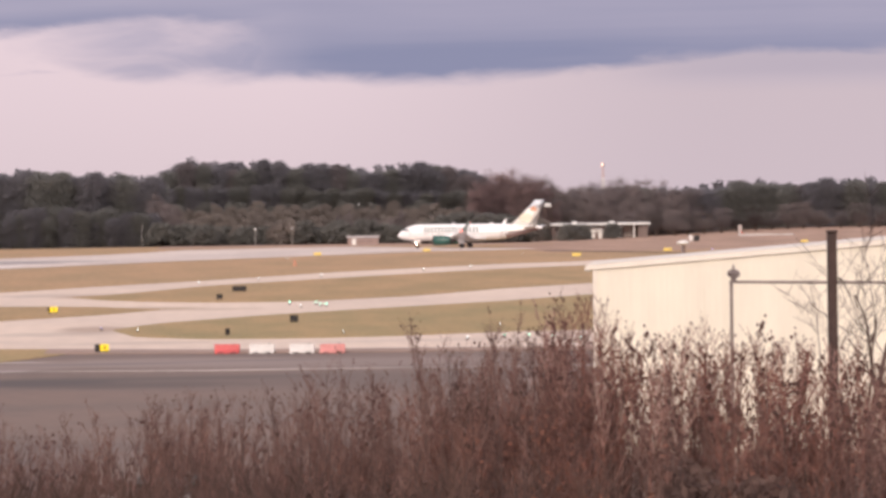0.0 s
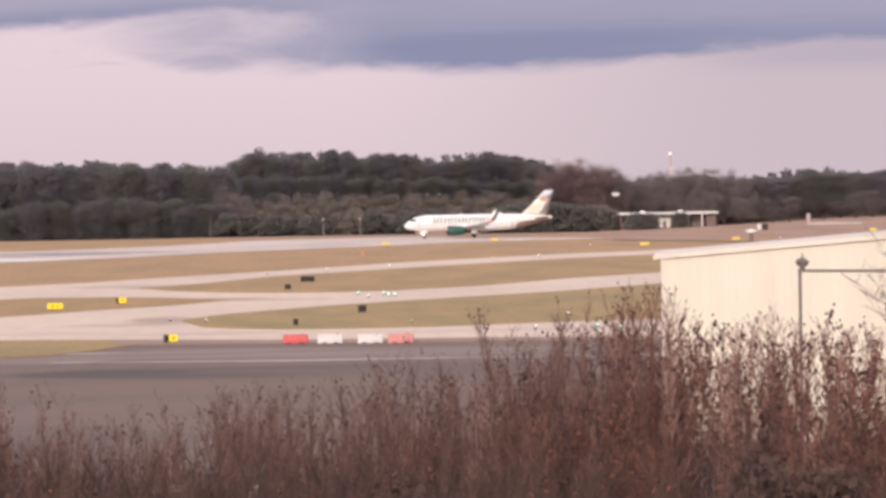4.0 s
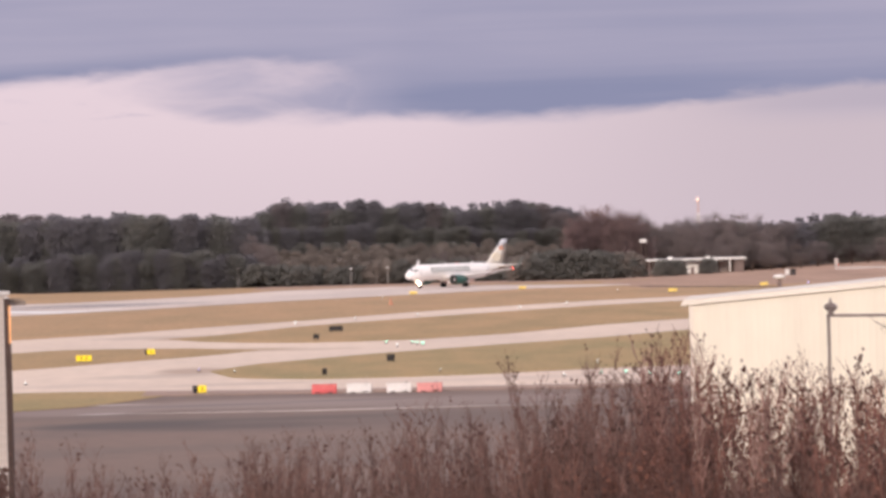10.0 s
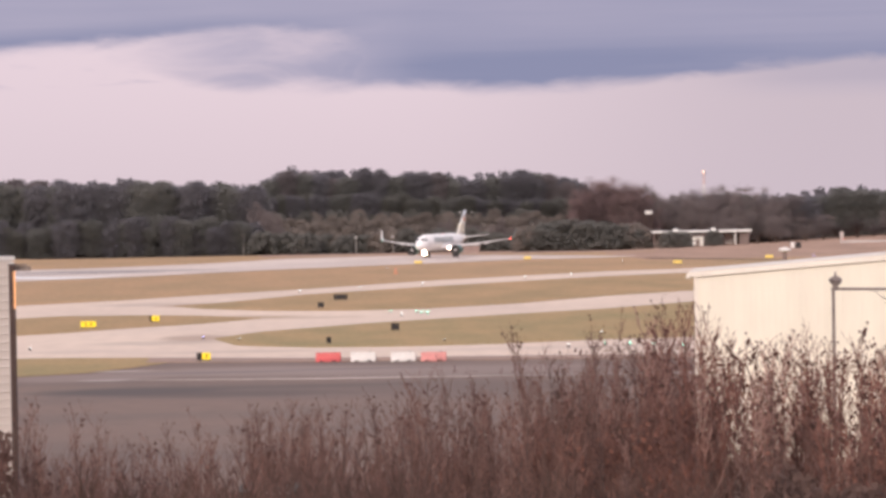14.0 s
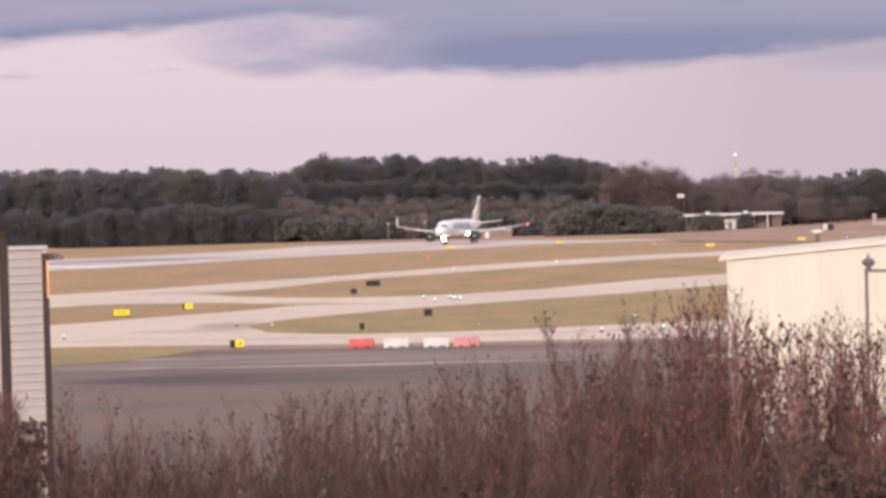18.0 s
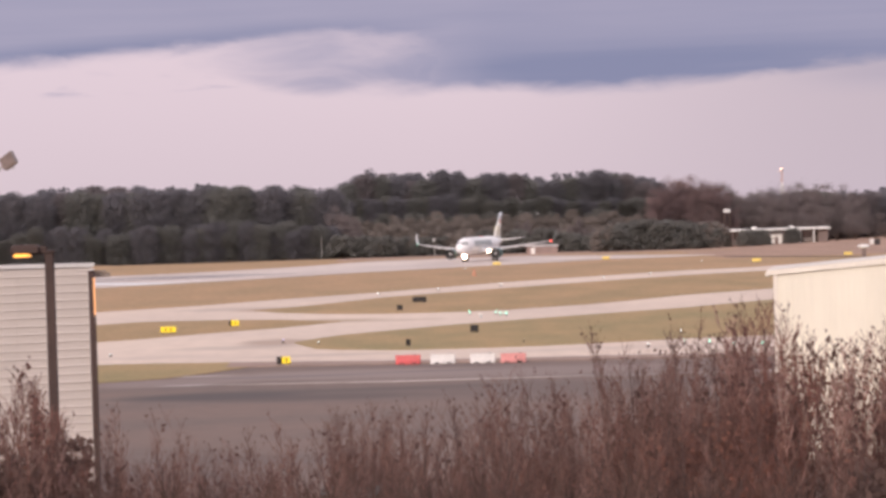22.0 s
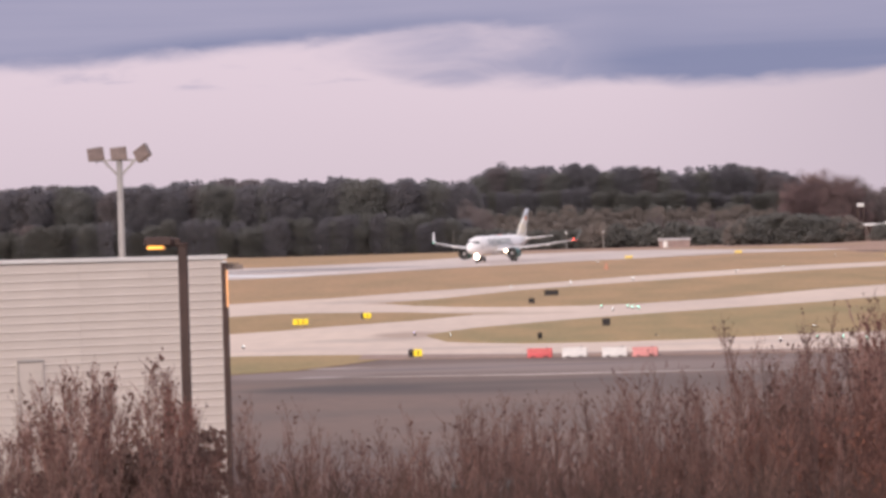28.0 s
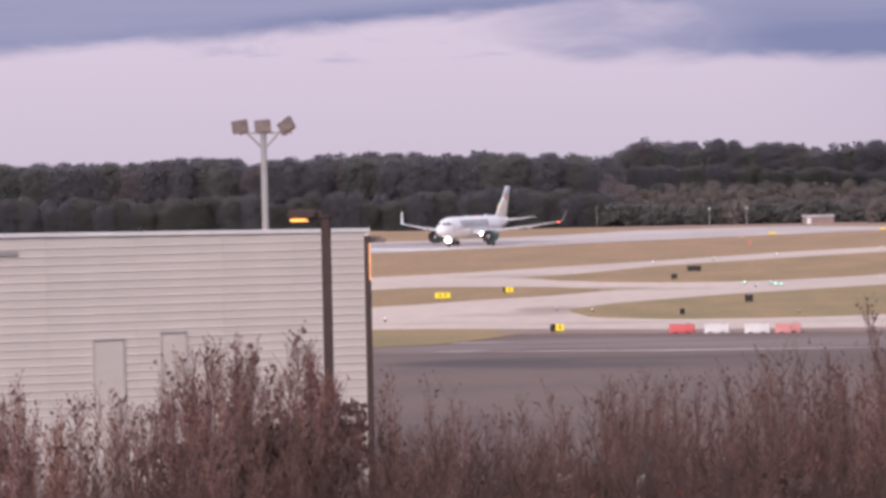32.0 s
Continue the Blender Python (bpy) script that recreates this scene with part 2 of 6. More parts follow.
M = dict(
    dry_grass=mat("dry_grass", (0.42, 0.258, 0.135), 0.95, vary=0.14, size=14, second=(0.34, 0.225, 0.115), bump=0.3, fine=14, stretch=(1, 0.25, 1)),
    island_grass=mat("island_grass", (0.40, 0.255, 0.125), 0.95, vary=0.13, size=9, second=(0.31, 0.215, 0.10), bump=0.3, fine=14, stretch=(1, 0.25, 1)),
    green_grass=mat("green_grass", (0.37, 0.25, 0.115), 0.95, vary=0.13, size=6, second=(0.28, 0.215, 0.095), bump=0.3, fine=14, stretch=(1, 0.3, 1)),
    concrete=stained(mat("concrete", (0.69, 0.555, 0.455), 0.85, vary=0.07, size=22, second=(0.61, 0.49, 0.41), fine=12, stretch=(1, 0.3, 1)),
                     ((-21, 449, 9, 9, (0.40, 0.315, 0.265), 0.5), (-14.5, 441, 7, 9, (0.40, 0.275, 0.19), 0.85), (-8, 391, 8, 7, (0.41, 0.29, 0.19), 0.85), (-1, 386, 9, 4, (0.44, 0.32, 0.23), 0.6), (-11.5, 332, 4.5, 11, (0.40, 0.29, 0.225), 0.85), (-15, 322, 8, 6, (0.42, 0.34, 0.29), 0.5),
                      (-6, 300, 9, 4, (0.44, 0.35, 0.30), 0.5), (20, 296, 16, 4, (0.48, 0.39, 0.34), 0.4), (-22, 306, 6, 5, (0.47, 0.38, 0.33), 0.4))),
    runway=mat("runway", (0.64, 0.54, 0.48), 0.75, vary=0.08, size=30, second=(0.54, 0.45, 0.405), fine=12, stretch=(1, 0.3, 1)),
    asphalt=stained(mat("asphalt", (0.187, 0.126, 0.100), 0.85, vary=0.12, size=9, second=(0.152, 0.107, 0.089), fine=10, stretch=(0.5, 0.8, 1)),
                    ((-12.5, 238, 8.5, 6.5, (0.080, 0.060, 0.056), 0.95), (-5, 233, 9, 5, (0.095, 0.068, 0.060), 0.8), (-2, 241, 12, 3.2, (0.100, 0.074, 0.066), 0.8), (12, 236, 18, 8, (0.125, 0.088, 0.076), 0.6), (-4, 264, 14, 10, (0.275, 0.212, 0.190), 0.8), (10, 260, 16, 10, (0.27, 0.205, 0.182), 0.7), (-17, 258, 8, 7, (0.265, 0.20, 0.18), 0.7),
                     (-8, 263, 8, 1.8, (0.15, 0.12, 0.115), 0.7), (4, 265, 8, 1.6, (0.15, 0.12, 0.115), 0.7), (-15.5, 254.5, 2.5, 1.4, (0.42, 0.36, 0.34), 0.8), (-15.5, 268, 4, 1.6, (0.44, 0.38, 0.35), 0.8)), 0.35),
    pave_worn=mat("pave_worn", (0.40, 0.315, 0.265), 0.85, vary=0.12, size=5, second=(0.48, 0.39, 0.335), fine=10, stretch=(0.5, 1, 1)),
    joint_pale=mat("joint_pale", (0.46, 0.39, 0.365), 0.85, vary=0.15, size=4, fine=10, second=(0.24, 0.20, 0.19), stretch=(0.4, 1, 1)),
    pave_grey=mat("pave_grey", (0.26, 0.225, 0.225), 0.75, vary=0.14, size=9, second=(0.42, 0.36, 0.34), fine=10, stretch=(0.3, 1, 1)),
    ditch=mat("ditch", (0.11, 0.078, 0.058), 0.95, vary=0.2, size=3, second=(0.17, 0.115, 0.08), fine=8),
    edge_rust=mat("edge_rust", (0.35, 0.235, 0.185), 0.9, vary=0.15, size=4, second=(0.27, 0.195, 0.165), fine=10, stretch=(0.4, 1, 1)),
    earth=mat("earth", (0.43, 0.272, 0.195), 0.95, vary=0.15, size=12, fine=12),
    sheen_white=mat("sheen_white", (0.80, 0.79, 0.78), 0.5, vary=0.05, size=4),
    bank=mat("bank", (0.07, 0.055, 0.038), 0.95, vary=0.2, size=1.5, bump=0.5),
    plane_white=mat("plane_white", (0.92, 0.90, 0.89), 0.42, vary=0.03, size=3),
    plane_grey=mat("plane_grey", (0.77, 0.75, 0.75), 0.4, vary=0.06, size=2),
    plane_rear=mat("plane_rear", (0.32, 0.235, 0.23), 0.35, vary=0.08, size=2),
    plane_green=mat("plane_green", (0.024, 0.105, 0.085), 0.3, vary=0.08, size=2),
    winglet_green=mat("winglet_green", (0.20, 0.225, 0.22), 0.4, vary=0.06, size=1),
    title=mat("title", (0.26, 0.285, 0.275), 0.4, vary=0.06, size=1),
    tail_yellow=mat("tail_yellow", (0.84, 0.82, 0.78), 0.35, vary=0.04, size=1.5, second=(0.84, 0.80, 0.72)),
    tail_blue=mat("tail_blue", (0.67, 0.71, 0.76), 0.35, vary=0.05, size=1.5),
    tail_gold=mat("tail_gold", (0.84, 0.77, 0.62), 0.4, vary=0.06, size=0.8),
    tail_orange=mat("tail_orange", (0.74, 0.38, 0.24), 0.4, vary=0.1, size=0.6),
    metal=mat("metal", (0.55, 0.55, 0.56), 0.35, metal=0.9, vary=0.06, size=1),
    dark_metal=mat("dark_metal", (0.06, 0.055, 0.055), 0.5, metal=0.5, vary=0.12, size=0.5),
    rubber=mat("rubber", (0.025, 0.025, 0.027), 0.8, vary=0.2, size=0.3),
    dark_glass=mat("dark_glass", (0.04, 0.045, 0.055), 0.08, vary=0.05, size=1),
    lamp_white=mat("lamp_white", (0.9, 0.85, 0.75), 0.3, glow=((1.0, 0.76, 0.56), 22.0)),
    lamp_beacon=mat("lamp_beacon", (0.9, 0.8, 0.6), 0.3, glow=((1.0, 0.60, 0.42), 2.4)),
    lamp_red=mat("lamp_red", (0.8, 0.06, 0.04), 0.3, glow=((1.0, 0.10, 0.06), 7.0)),
    lamp_green=mat("lamp_green", (0.1, 0.8, 0.5), 0.3, glow=((0.32, 1.0, 0.72), 4.0)),
    lens_green=mat("lens_green", (0.1, 0.5, 0.3), 0.3, glow=((0.3, 1.0, 0.7), 0.6)),
    lens_red=mat("lens_red", (0.6, 0.05, 0.04), 0.3, glow=((1.0, 0.10, 0.06), 0.5)),
    lamp_pale=mat("lamp_pale", (0.9, 0.9, 0.9), 0.3, glow=((0.85, 1.0, 0.98), 2.0)),
    lamp_blue=mat("lamp_blue", (0.4, 0.4, 0.9), 0.3, glow=((0.55, 0.50, 1.0), 2.2)),
    lamp_amber=mat("lamp_amber", (0.9, 0.45, 0.05), 0.3, glow=((1.0, 0.44, 0.10), 1.5)),
    amber_gleam=mat("amber_gleam", (0.8, 0.35, 0.1), 0.4, glow=((1.0, 0.50, 0.26), 0.62)),
    sign_yellow=mat("sign_yellow", (0.83, 0.62, 0.02), 0.45, vary=0.04, size=1, glow=((1.0, 0.74, 0.02), 0.35)),
    sign_far=mat("sign_far", (0.80, 0.60, 0.16), 0.5, vary=0.06, size=1, glow=((1.0, 0.74, 0.10), 0.12)),
    sign_mark=mat("sign_mark", (0.42, 0.30, 0.03), 0.6, vary=0.1, size=0.3),
    sign_black=mat("sign_black", (0.022, 0.017, 0.017), 0.6, vary=0.12, size=0.5),
    barrier_red=mat("barrier_red", (0.66, 0.10, 0.10), 0.45, vary=0.08, size=0.7),
    barrier_pink=mat("barrier_pink", (0.68, 0.27, 0.25), 0.5, vary=0.08, size=0.7),
    barrier_white=mat("barrier_white", (0.74, 0.70, 0.67), 0.5, vary=0.07, size=0.7),
    siding=mat("siding", (0.595, 0.522, 0.474), 0.6, vary=0.05, size=3, by_object=0.03, stretch=(0.3, 1, 1)),
    siding_gap=mat("siding_gap", (0.52, 0.462, 0.43), 0.7, vary=0.06, size=2),
    trim_grey=mat("trim_grey", (0.72, 0.69, 0.67), 0.5, vary=0.05, size=2),
    cream=mat("cream", (0.86, 0.795, 0.665), 0.55, vary=0.035, size=3, by_object=0.015, stretch=(1, 1, 0.25)),
    cream_trim=mat("cream_trim", (0.86, 0.785, 0.68), 0.5, vary=0.04, size=2),
    roof_metal=mat("roof_metal", (0.78, 0.71, 0.62), 0.5, metal=0.2, vary=0.05, size=3),
    galvanised=mat("galvanised", (0.36, 0.335, 0.32), 0.6, metal=0.1, vary=0.07, size=1.2),
    lamp_housing=mat("lamp_housing", (0.25, 0.20, 0.185), 0.5, vary=0.12, size=0.6),
    lamp_glass=mat("lamp_glass", (0.24, 0.185, 0.17), 0.3, vary=0.15, size=0.4),
    track_tan=mat("track_tan", (0.30, 0.235, 0.195), 0.6, vary=0.1, size=0.6),
    bronze=mat("bronze", (0.070, 0.038, 0.031), 0.7, vary=0.15, size=0.8),
    bark=mat("bark", (0.13, 0.09, 0.07), 0.9, vary=0.2, size=0.5, bump=0.4, stretch=(1, 1, 0.3)),
    # the pine tones carry distance haze, so they are paler and greyer than needles
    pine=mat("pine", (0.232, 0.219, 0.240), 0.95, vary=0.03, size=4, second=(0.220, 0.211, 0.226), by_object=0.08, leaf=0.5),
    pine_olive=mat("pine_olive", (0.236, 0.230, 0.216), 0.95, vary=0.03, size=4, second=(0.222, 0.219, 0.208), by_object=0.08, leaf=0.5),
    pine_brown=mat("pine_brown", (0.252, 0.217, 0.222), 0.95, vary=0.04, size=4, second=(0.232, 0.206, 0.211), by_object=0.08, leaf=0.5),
    hedge=mat("hedge", (0.205, 0.196, 0.180), 0.9, vary=0.06, size=2, second=(0.182, 0.178, 0.164), by_object=0.12, leaf=0.45),
    russet=mat("russet", (0.205, 0.135, 0.134), 0.9, vary=0.2, size=2, second=(0.125, 0.088, 0.086), by_object=0.18),
    bare_grey=mat("bare_grey", (0.185, 0.148, 0.146), 0.9, vary=0.12, size=2, second=(0.150, 0.126, 0.125), by_object=0.15),
    edge_bare=mat("edge_bare", (0.150, 0.120, 0.118), 0.9, vary=0.15, size=2, second=(0.125, 0.105, 0.103), by_object=0.15),
    meadow=mat("meadow", (0.112, 0.082, 0.056), 0.95, vary=0.25, size=6, second=(0.075, 0.060, 0.044), fine=12, stretch=(1, 0.12, 1)),
    hedge_brown=mat("hedge_brown", (0.262, 0.220, 0.196), 0.9, vary=0.12, size=2, second=(0.234, 0.200, 0.178), by_object=0.16, leaf=0.35),
    mound=mat("mound", (0.25, 0.195, 0.165), 0.95, vary=0.15, size=3, bump=0.4),
    twig=mat("twig", (0.245, 0.110, 0.086), 0.85, vary=0.2, size=0.4, by_object=0.18),
    # pinker copy of the twig colour for twigs that catch the light
    twig_lit=mat("twig_lit", (0.36, 0.215, 0.185), 0.85, vary=0.2, size=0.4, by_object=0.25),
    twig_thin=mat("twig_thin", (0.210, 0.112, 0.092), 0.85, vary=0.2, size=0.4, by_object=0.2),
    twig_pale=mat("twig_pale", (0.260, 0.150, 0.128), 0.85, vary=0.2, size=0.4, by_object=0.22),
    twig_dark=mat("twig_dark", (0.12, 0.075, 0.064), 0.85, vary=0.2, size=0.4, by_object=0.15),
    # darker twig tone that stands for the shade low in the shrubs
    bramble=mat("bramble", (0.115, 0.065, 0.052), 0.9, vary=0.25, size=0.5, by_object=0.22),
    seed=mat("seed", (0.135, 0.066, 0.054), 0.85, vary=0.25, size=0.1, by_object=0.15),
    old_leaf=mat("old_leaf", (0.32, 0.13, 0.085), 0.8, vary=0.3, size=0.3, by_object=0.2),
    evergreen=mat("evergreen", (0.23, 0.145, 0.122), 0.95, vary=0.2, size=0.5, by_object=0.15, leaf=0.45),
    wall_white=mat("wall_white", (0.80, 0.78, 0.75), 0.6, vary=0.05, size=3),
    wall_shed=mat("wall_shed", (0.34, 0.245, 0.22), 0.75, vary=0.08, size=2),
    wall_dim=mat("wall_dim", (0.22, 0.165, 0.15), 0.75, vary=0.1, size=2),
    wall_pale=mat("wall_pale", (0.50, 0.44, 0.41), 0.7, vary=0.08, size=3),
    tower_red=mat("tower_red", (0.60, 0.45, 0.43), 0.5, vary=0.08, size=2),
    car_green=mat("car_green", (0.016, 0.028, 0.022), 0.7, vary=0.05, size=1),
    car_glass=mat("car_glass", (0.03, 0.034, 0.034), 0.45, vary=0.1, size=1),
    orange=mat("orange", (0.56, 0.27, 0.17), 0.6, vary=0.1, size=0.5),
)


# ---- building blocks ----
def mesh_of(name, verts, faces, materials, index=None, smooth=False):
    me = bpy.data.meshes.new(name)
    me.from_pydata([tuple(v) for v in verts], [], faces)
    for m in (materials if isinstance(materials, (list, tuple)) else [materials]):
        me.materials.append(m)
    if index:
        me.polygons.foreach_set("material_index", index)
    if smooth:
        me.polygons.foreach_set("use_smooth", [True] * len(me.polygons))
    me.update()
    return me


class Build:
    """Verts and faces of one mesh, gathered piece by piece."""

    def __init__(self):
        self.v, self.f = [], []

    def add(self, verts, faces):
        k = len(self.v)
        self.v += [tuple(p) for p in verts]
        self.f += [tuple(i + k for i in f) for f in faces]
        return self

    def box(self, x0, x1, y0, y1, z0, z1, bevel=0.0):
        if bevel <= 0:
            c = [(x, y, z) for z in (z0, z1) for x, y in ((x0, y0), (x1, y0), (x1, y1), (x0, y1))]
            return self.add(c, [(3, 2, 1, 0), (4, 5, 6, 7), (0, 1, 5, 4), (1, 2, 6, 5), (2, 3, 7, 6), (3, 0, 4, 7)])
        b = min(bevel, (x1 - x0) / 3, (y1 - y0) / 3, (z1 - z0) / 3)
        rings = []
        for z, i in ((z0, b), (z0 + b, 0), (z1 - b, 0), (z1, b)):
            X0, X1, Y0, Y1 = x0 + i, x1 - i, y0 + i, y1 - i
            rings.append([(X0 + b, Y0, z), (X1 - b, Y0, z), (X1, Y0 + b, z), (X1, Y1 - b, z), (X1 - b, Y1, z), (X0 + b, Y1, z), (X0, Y1 - b, z), (X0, Y0 + b, z)])
        return self.loft(rings, True)

    def loft(self, rings, caps=True, closed=True):
        n = len(rings[0])
        v = [p for r in rings for p in r]
        f = []
        for i in range(len(rings) - 1):
            for j in range(n if closed else n - 1):
                a, b = i * n + j, i * n + (j + 1) % n
                f.append((a, b, b + n, a + n))
        if caps:
            f.append(tuple(reversed(range(n))))
            f.append(tuple(range((len(rings) - 1) * n, len(rings) * n)))
        return self.add(v, f)

    def tube(self, pts, radii, sides=8, caps=True):
        pts = [Vector(p) for p in pts]
        rings = []
        side = None
        for i, p in enumerate(pts):
            d = (pts[min(i + 1, len(pts) - 1)] - pts[max(i - 1, 0)]).normalized()
            if side is None or abs(side.dot(d)) > 0.95:
                side = d.orthogonal().normalized()
            side = (side - d * side.dot(d)).normalized()
            up = d.cross(side)
            r = radii[i]
            rings.append([p + (side * math.cos(k * math.tau / sides) + up * math.sin(k * math.tau / sides)) * r for k in range(sides)])
        return self.loft(rings, caps)

    def blob(self, c, rx, ry, rz, rng, jag=0.15):
        """A rough eight-sided lump."""
        v = []
        for i, (s, z) in enumerate(((0.0, -1.0), (0.8, -0.55), (1.0, 0.1), (0.65, 0.7), (0.0, 1.0))):
            for k in range(6 if s else 1):
                w = 1 + rng.uniform(-jag, jag)
                a = k * math.tau / 6 + i * 0.4
                v.append((c[0] + rx * s * w * math.cos(a), c[1] + ry * s * w * math.sin(a), c[2] + rz * z * w))
        f = [(0, 1 + (k + 1) % 6, 1 + k) for k in range(6)]
        for r in (1, 7):
            f += [(r + k, r + (k + 1) % 6, r + 6 + (k + 1) % 6, r + 6 + k) for k in range(6)]
        f += [(13 + k, 13 + (k + 1) % 6, 19) for k in range(6)]
        return self.add(v, f)

    def mesh(self, name, materials, smooth=False):
        return mesh_of(name, self.v, self.f, materials, smooth=smooth)


def part(name, build, material, parent, label="", smooth=False, kind=""):
    """One mesh object under a thing or a part."""
    me = build if isinstance(build, bpy.types.Mesh) else build.mesh(name, material, smooth)
    ob = new(name, me)
    ob.parent = parent
    tagged(ob, label, kind=kind)
    return ob


def thing(name, label, category, group="", at=None, kind=""):
    ob = new(name)
    ob.empty_display_size = 0.3
    tagged(ob, label, category, group, kind)
    if at is not None:
        ob.matrix_basis = at
    return ob


def structure(name, build, material, label, category, smooth=False, kind="structure"):
    me = build if isinstance(build, bpy.types.Mesh) else build.mesh(name, material, smooth)
    return tagged(new(name, me), label, category, kind=kind)


def smooth_step(a, b, v):
    k = min(1.0, max(0.0, (v - a) / (b - a)))
    return k * k * (3 - 2 * k)


def ground_z(x, y):
    """Height of the land: a bank at the camera, the level field, a slight dip at the runway, the rise beyond."""
    if y < 140:
        near = 6.5 * (1 - smooth_step(60, 115, y))
        return near + 4.7 * (1 - smooth_step(5, 26, y)) if y > 0 else 11.2
    z = -1.1 * smooth_step(560, 860, y) + 8 * smooth_step(1000, 1260, y) * (1 - 0.85 * smooth_step(0.065, 0.095, x / y))
    z -= 0.95 * smooth_step(880, 1000, y) * (1 - smooth_step(0.094, 0.122, x / y)) * (1 - smooth_step(1000, 1100, y))
    z += 1.7 * smooth_step(0.128, 0.178, x / y) * smooth_step(760, 980, y)
    z += 1.3 * smooth_step(-0.068, -0.105, x / y) * smooth_step(850, 960, y) * (1 - smooth_step(960, 1010, y))
    return z


def line_at(pts, x):
    """y at x on a line of points, carried on straight past its ends."""
    if x <= pts[0][0]:
        (a, b), (c, d) = pts[0], pts[1]
    elif x >= pts[-1][0]:
        (a, b), (c, d) = pts[-2], pts[-1]
    else:
        (a, b), (c, d) = next((p, q) for p, q in zip(pts, pts[1:]) if p[0] <= x <= q[0])
    return b + (d - b) * (x - a) / (c - a)


def sheet(name, x0, x1, near, far, lift, material, label, category, columns=60, rows=10, kind="structure"):
    """A surface laid on the land between a near and a far edge."""
    v, f = [], []
    for i in range(columns + 1):
        x = x0 + (x1 - x0) * i / columns
        a, b = line_at(near, x), line_at(far, x)
        # the near edge goes down into the land
        v.append((x, a, ground_z(x, a) - 0.02))
        for j in range(rows + 1):
            y = a + (max(b, a + 0.02) - a) * j / rows
            v.append((x, y, ground_z(x, y) + lift))
    for i in range(columns):
        for j in range(rows + 1):
            k = i * (rows + 2) + j
            f.append((k, k + rows + 2, k + rows + 3, k + 1))
    return structure(name, mesh_of(name, v, f, material), material, label, category, kind=kind)


# ---- the land ----
def make_ground():
    xs = [-4800, -3000, -1800, -1100, -700, -450] + [-330 + 15 * i for i in range(45)] + [450, 700, 1100, 1800, 3000, 4800]
    ys = [-900, -300, -60, 0] + [5 + 5 * i for i in range(28)] + [160 + 20 * i for i in range(20)] + [560 + 12 * i for i in range(62)] + [1320, 1400, 1600, 2000, 2600, 3400, 4900]
    v = [(x, y, ground_z(x, y)) for x in xs for y in ys]
    n = len(ys)
    f, idx = [], []
    for i in range(len(xs) - 1):
        for j in range(n - 1):
            f.append((i * n + j, (i + 1) * n + j, (i + 1) * n + j + 1, i * n + j + 1))
            y = ys[j]
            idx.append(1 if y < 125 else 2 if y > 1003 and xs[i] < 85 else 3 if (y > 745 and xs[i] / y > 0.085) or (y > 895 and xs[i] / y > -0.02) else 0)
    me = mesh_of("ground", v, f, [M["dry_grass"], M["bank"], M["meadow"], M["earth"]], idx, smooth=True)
    structure("ground", me, None, "dry tan winter grass of the airfield", "grass field")


make_ground()

RUNWAY_NEAR = [(-90, 545), (-53, 615), (-33.6, 641), (-15.3, 682), (-6.4, 703), (21.7, 751), (41.7, 780), (52.3, 799), (67.3, 802), (78, 816)]
RUNWAY_FAR = [(-90, 745), (-67.7, 768), (-55, 770), (-42, 790), (-28, 815), (-18.8, 838), (-7.9, 872), (15, 884), (34, 888), (53.8, 861), (70.5, 834), (78, 818)]
A_FAR = [(-80, 405), (-40, 454), (-27, 470), (-16, 491), (-1, 515), (18, 553), (34, 577), (52, 604), (66, 616), (104, 690)]
C_NEAR = [(-90, 300), (-26, 293), (-22, 294), (-15, 292), (0, 284), (24, 280), (60, 272)]
sheet("runway", -150, 78, RUNWAY_NEAR, RUNWAY_FAR, 0.05, M["runway"], "pale grey concrete runway across dry grass", "runway", 70, 14)
sheet("taxiway", -90, 130, C_NEAR, A_FAR, 0.05, M["concrete"], "pale concrete taxiways forking between grass islands", "taxiway", 80, 22)
sheet("grass_island_1", -18, 130, [(-18, 439), (-14, 426), (-7, 415), (-1, 410), (6, 408), (13, 410), (25, 423), (39, 450), (51, 466), (90, 520)],
      [(-18, 439), (-11, 454), (-1, 484), (16, 513), (31, 537), (48, 562), (66, 580), (104, 640)], 0.10, M["island_grass"], "tan grass island between two taxiways", "grass", 70, 10)
sheet("grass_island_2", -90, -6, [(-90, 250), (-30, 348), (-26, 352), (-21, 361), (-12, 373), (-6, 386)],
      [(-90, 370), (-35, 400), (-30, 407), (-20, 404), (-13, 399), (-6, 386)], 0.10, M["island_grass"], "narrow tan grass island tapering to a point", "grass", 40, 8)
sheet("grass_island_3", -9.6, 130, [(-9.6, 328), (-9, 322), (-7, 312), (0, 305), (8, 304), (15, 305), (27, 311), (60, 318)],
      [(-9.6, 330), (-6, 344), (0, 354), (6, 364), (19, 380), (34, 397), (46, 416), (90, 470)], 0.10, M["green_grass"], "tan and green grass island beside the barriers", "grass", 60, 8)
sheet("apron", -90, 130, [(-90, 122), (130, 122)], [(-90, 296), (-26, 291), (-15, 290), (0, 282.5), (24, 278.5), (130, 266)], 0.06, M["asphalt"], "dark worn asphalt apron with pale streaks", "apron", 40, 14)
sheet("grass_verge", -90, -10, [(-90, 235), (-23, 262), (-18, 266), (-15, 272), (-12, 281), (-10, 288)], [(-90, 300), (-26, 293), (-22, 293), (-10, 288.4)], 0.11, M["green_grass"], "green and tan grass verge beside the apron", "grass", 30, 6)
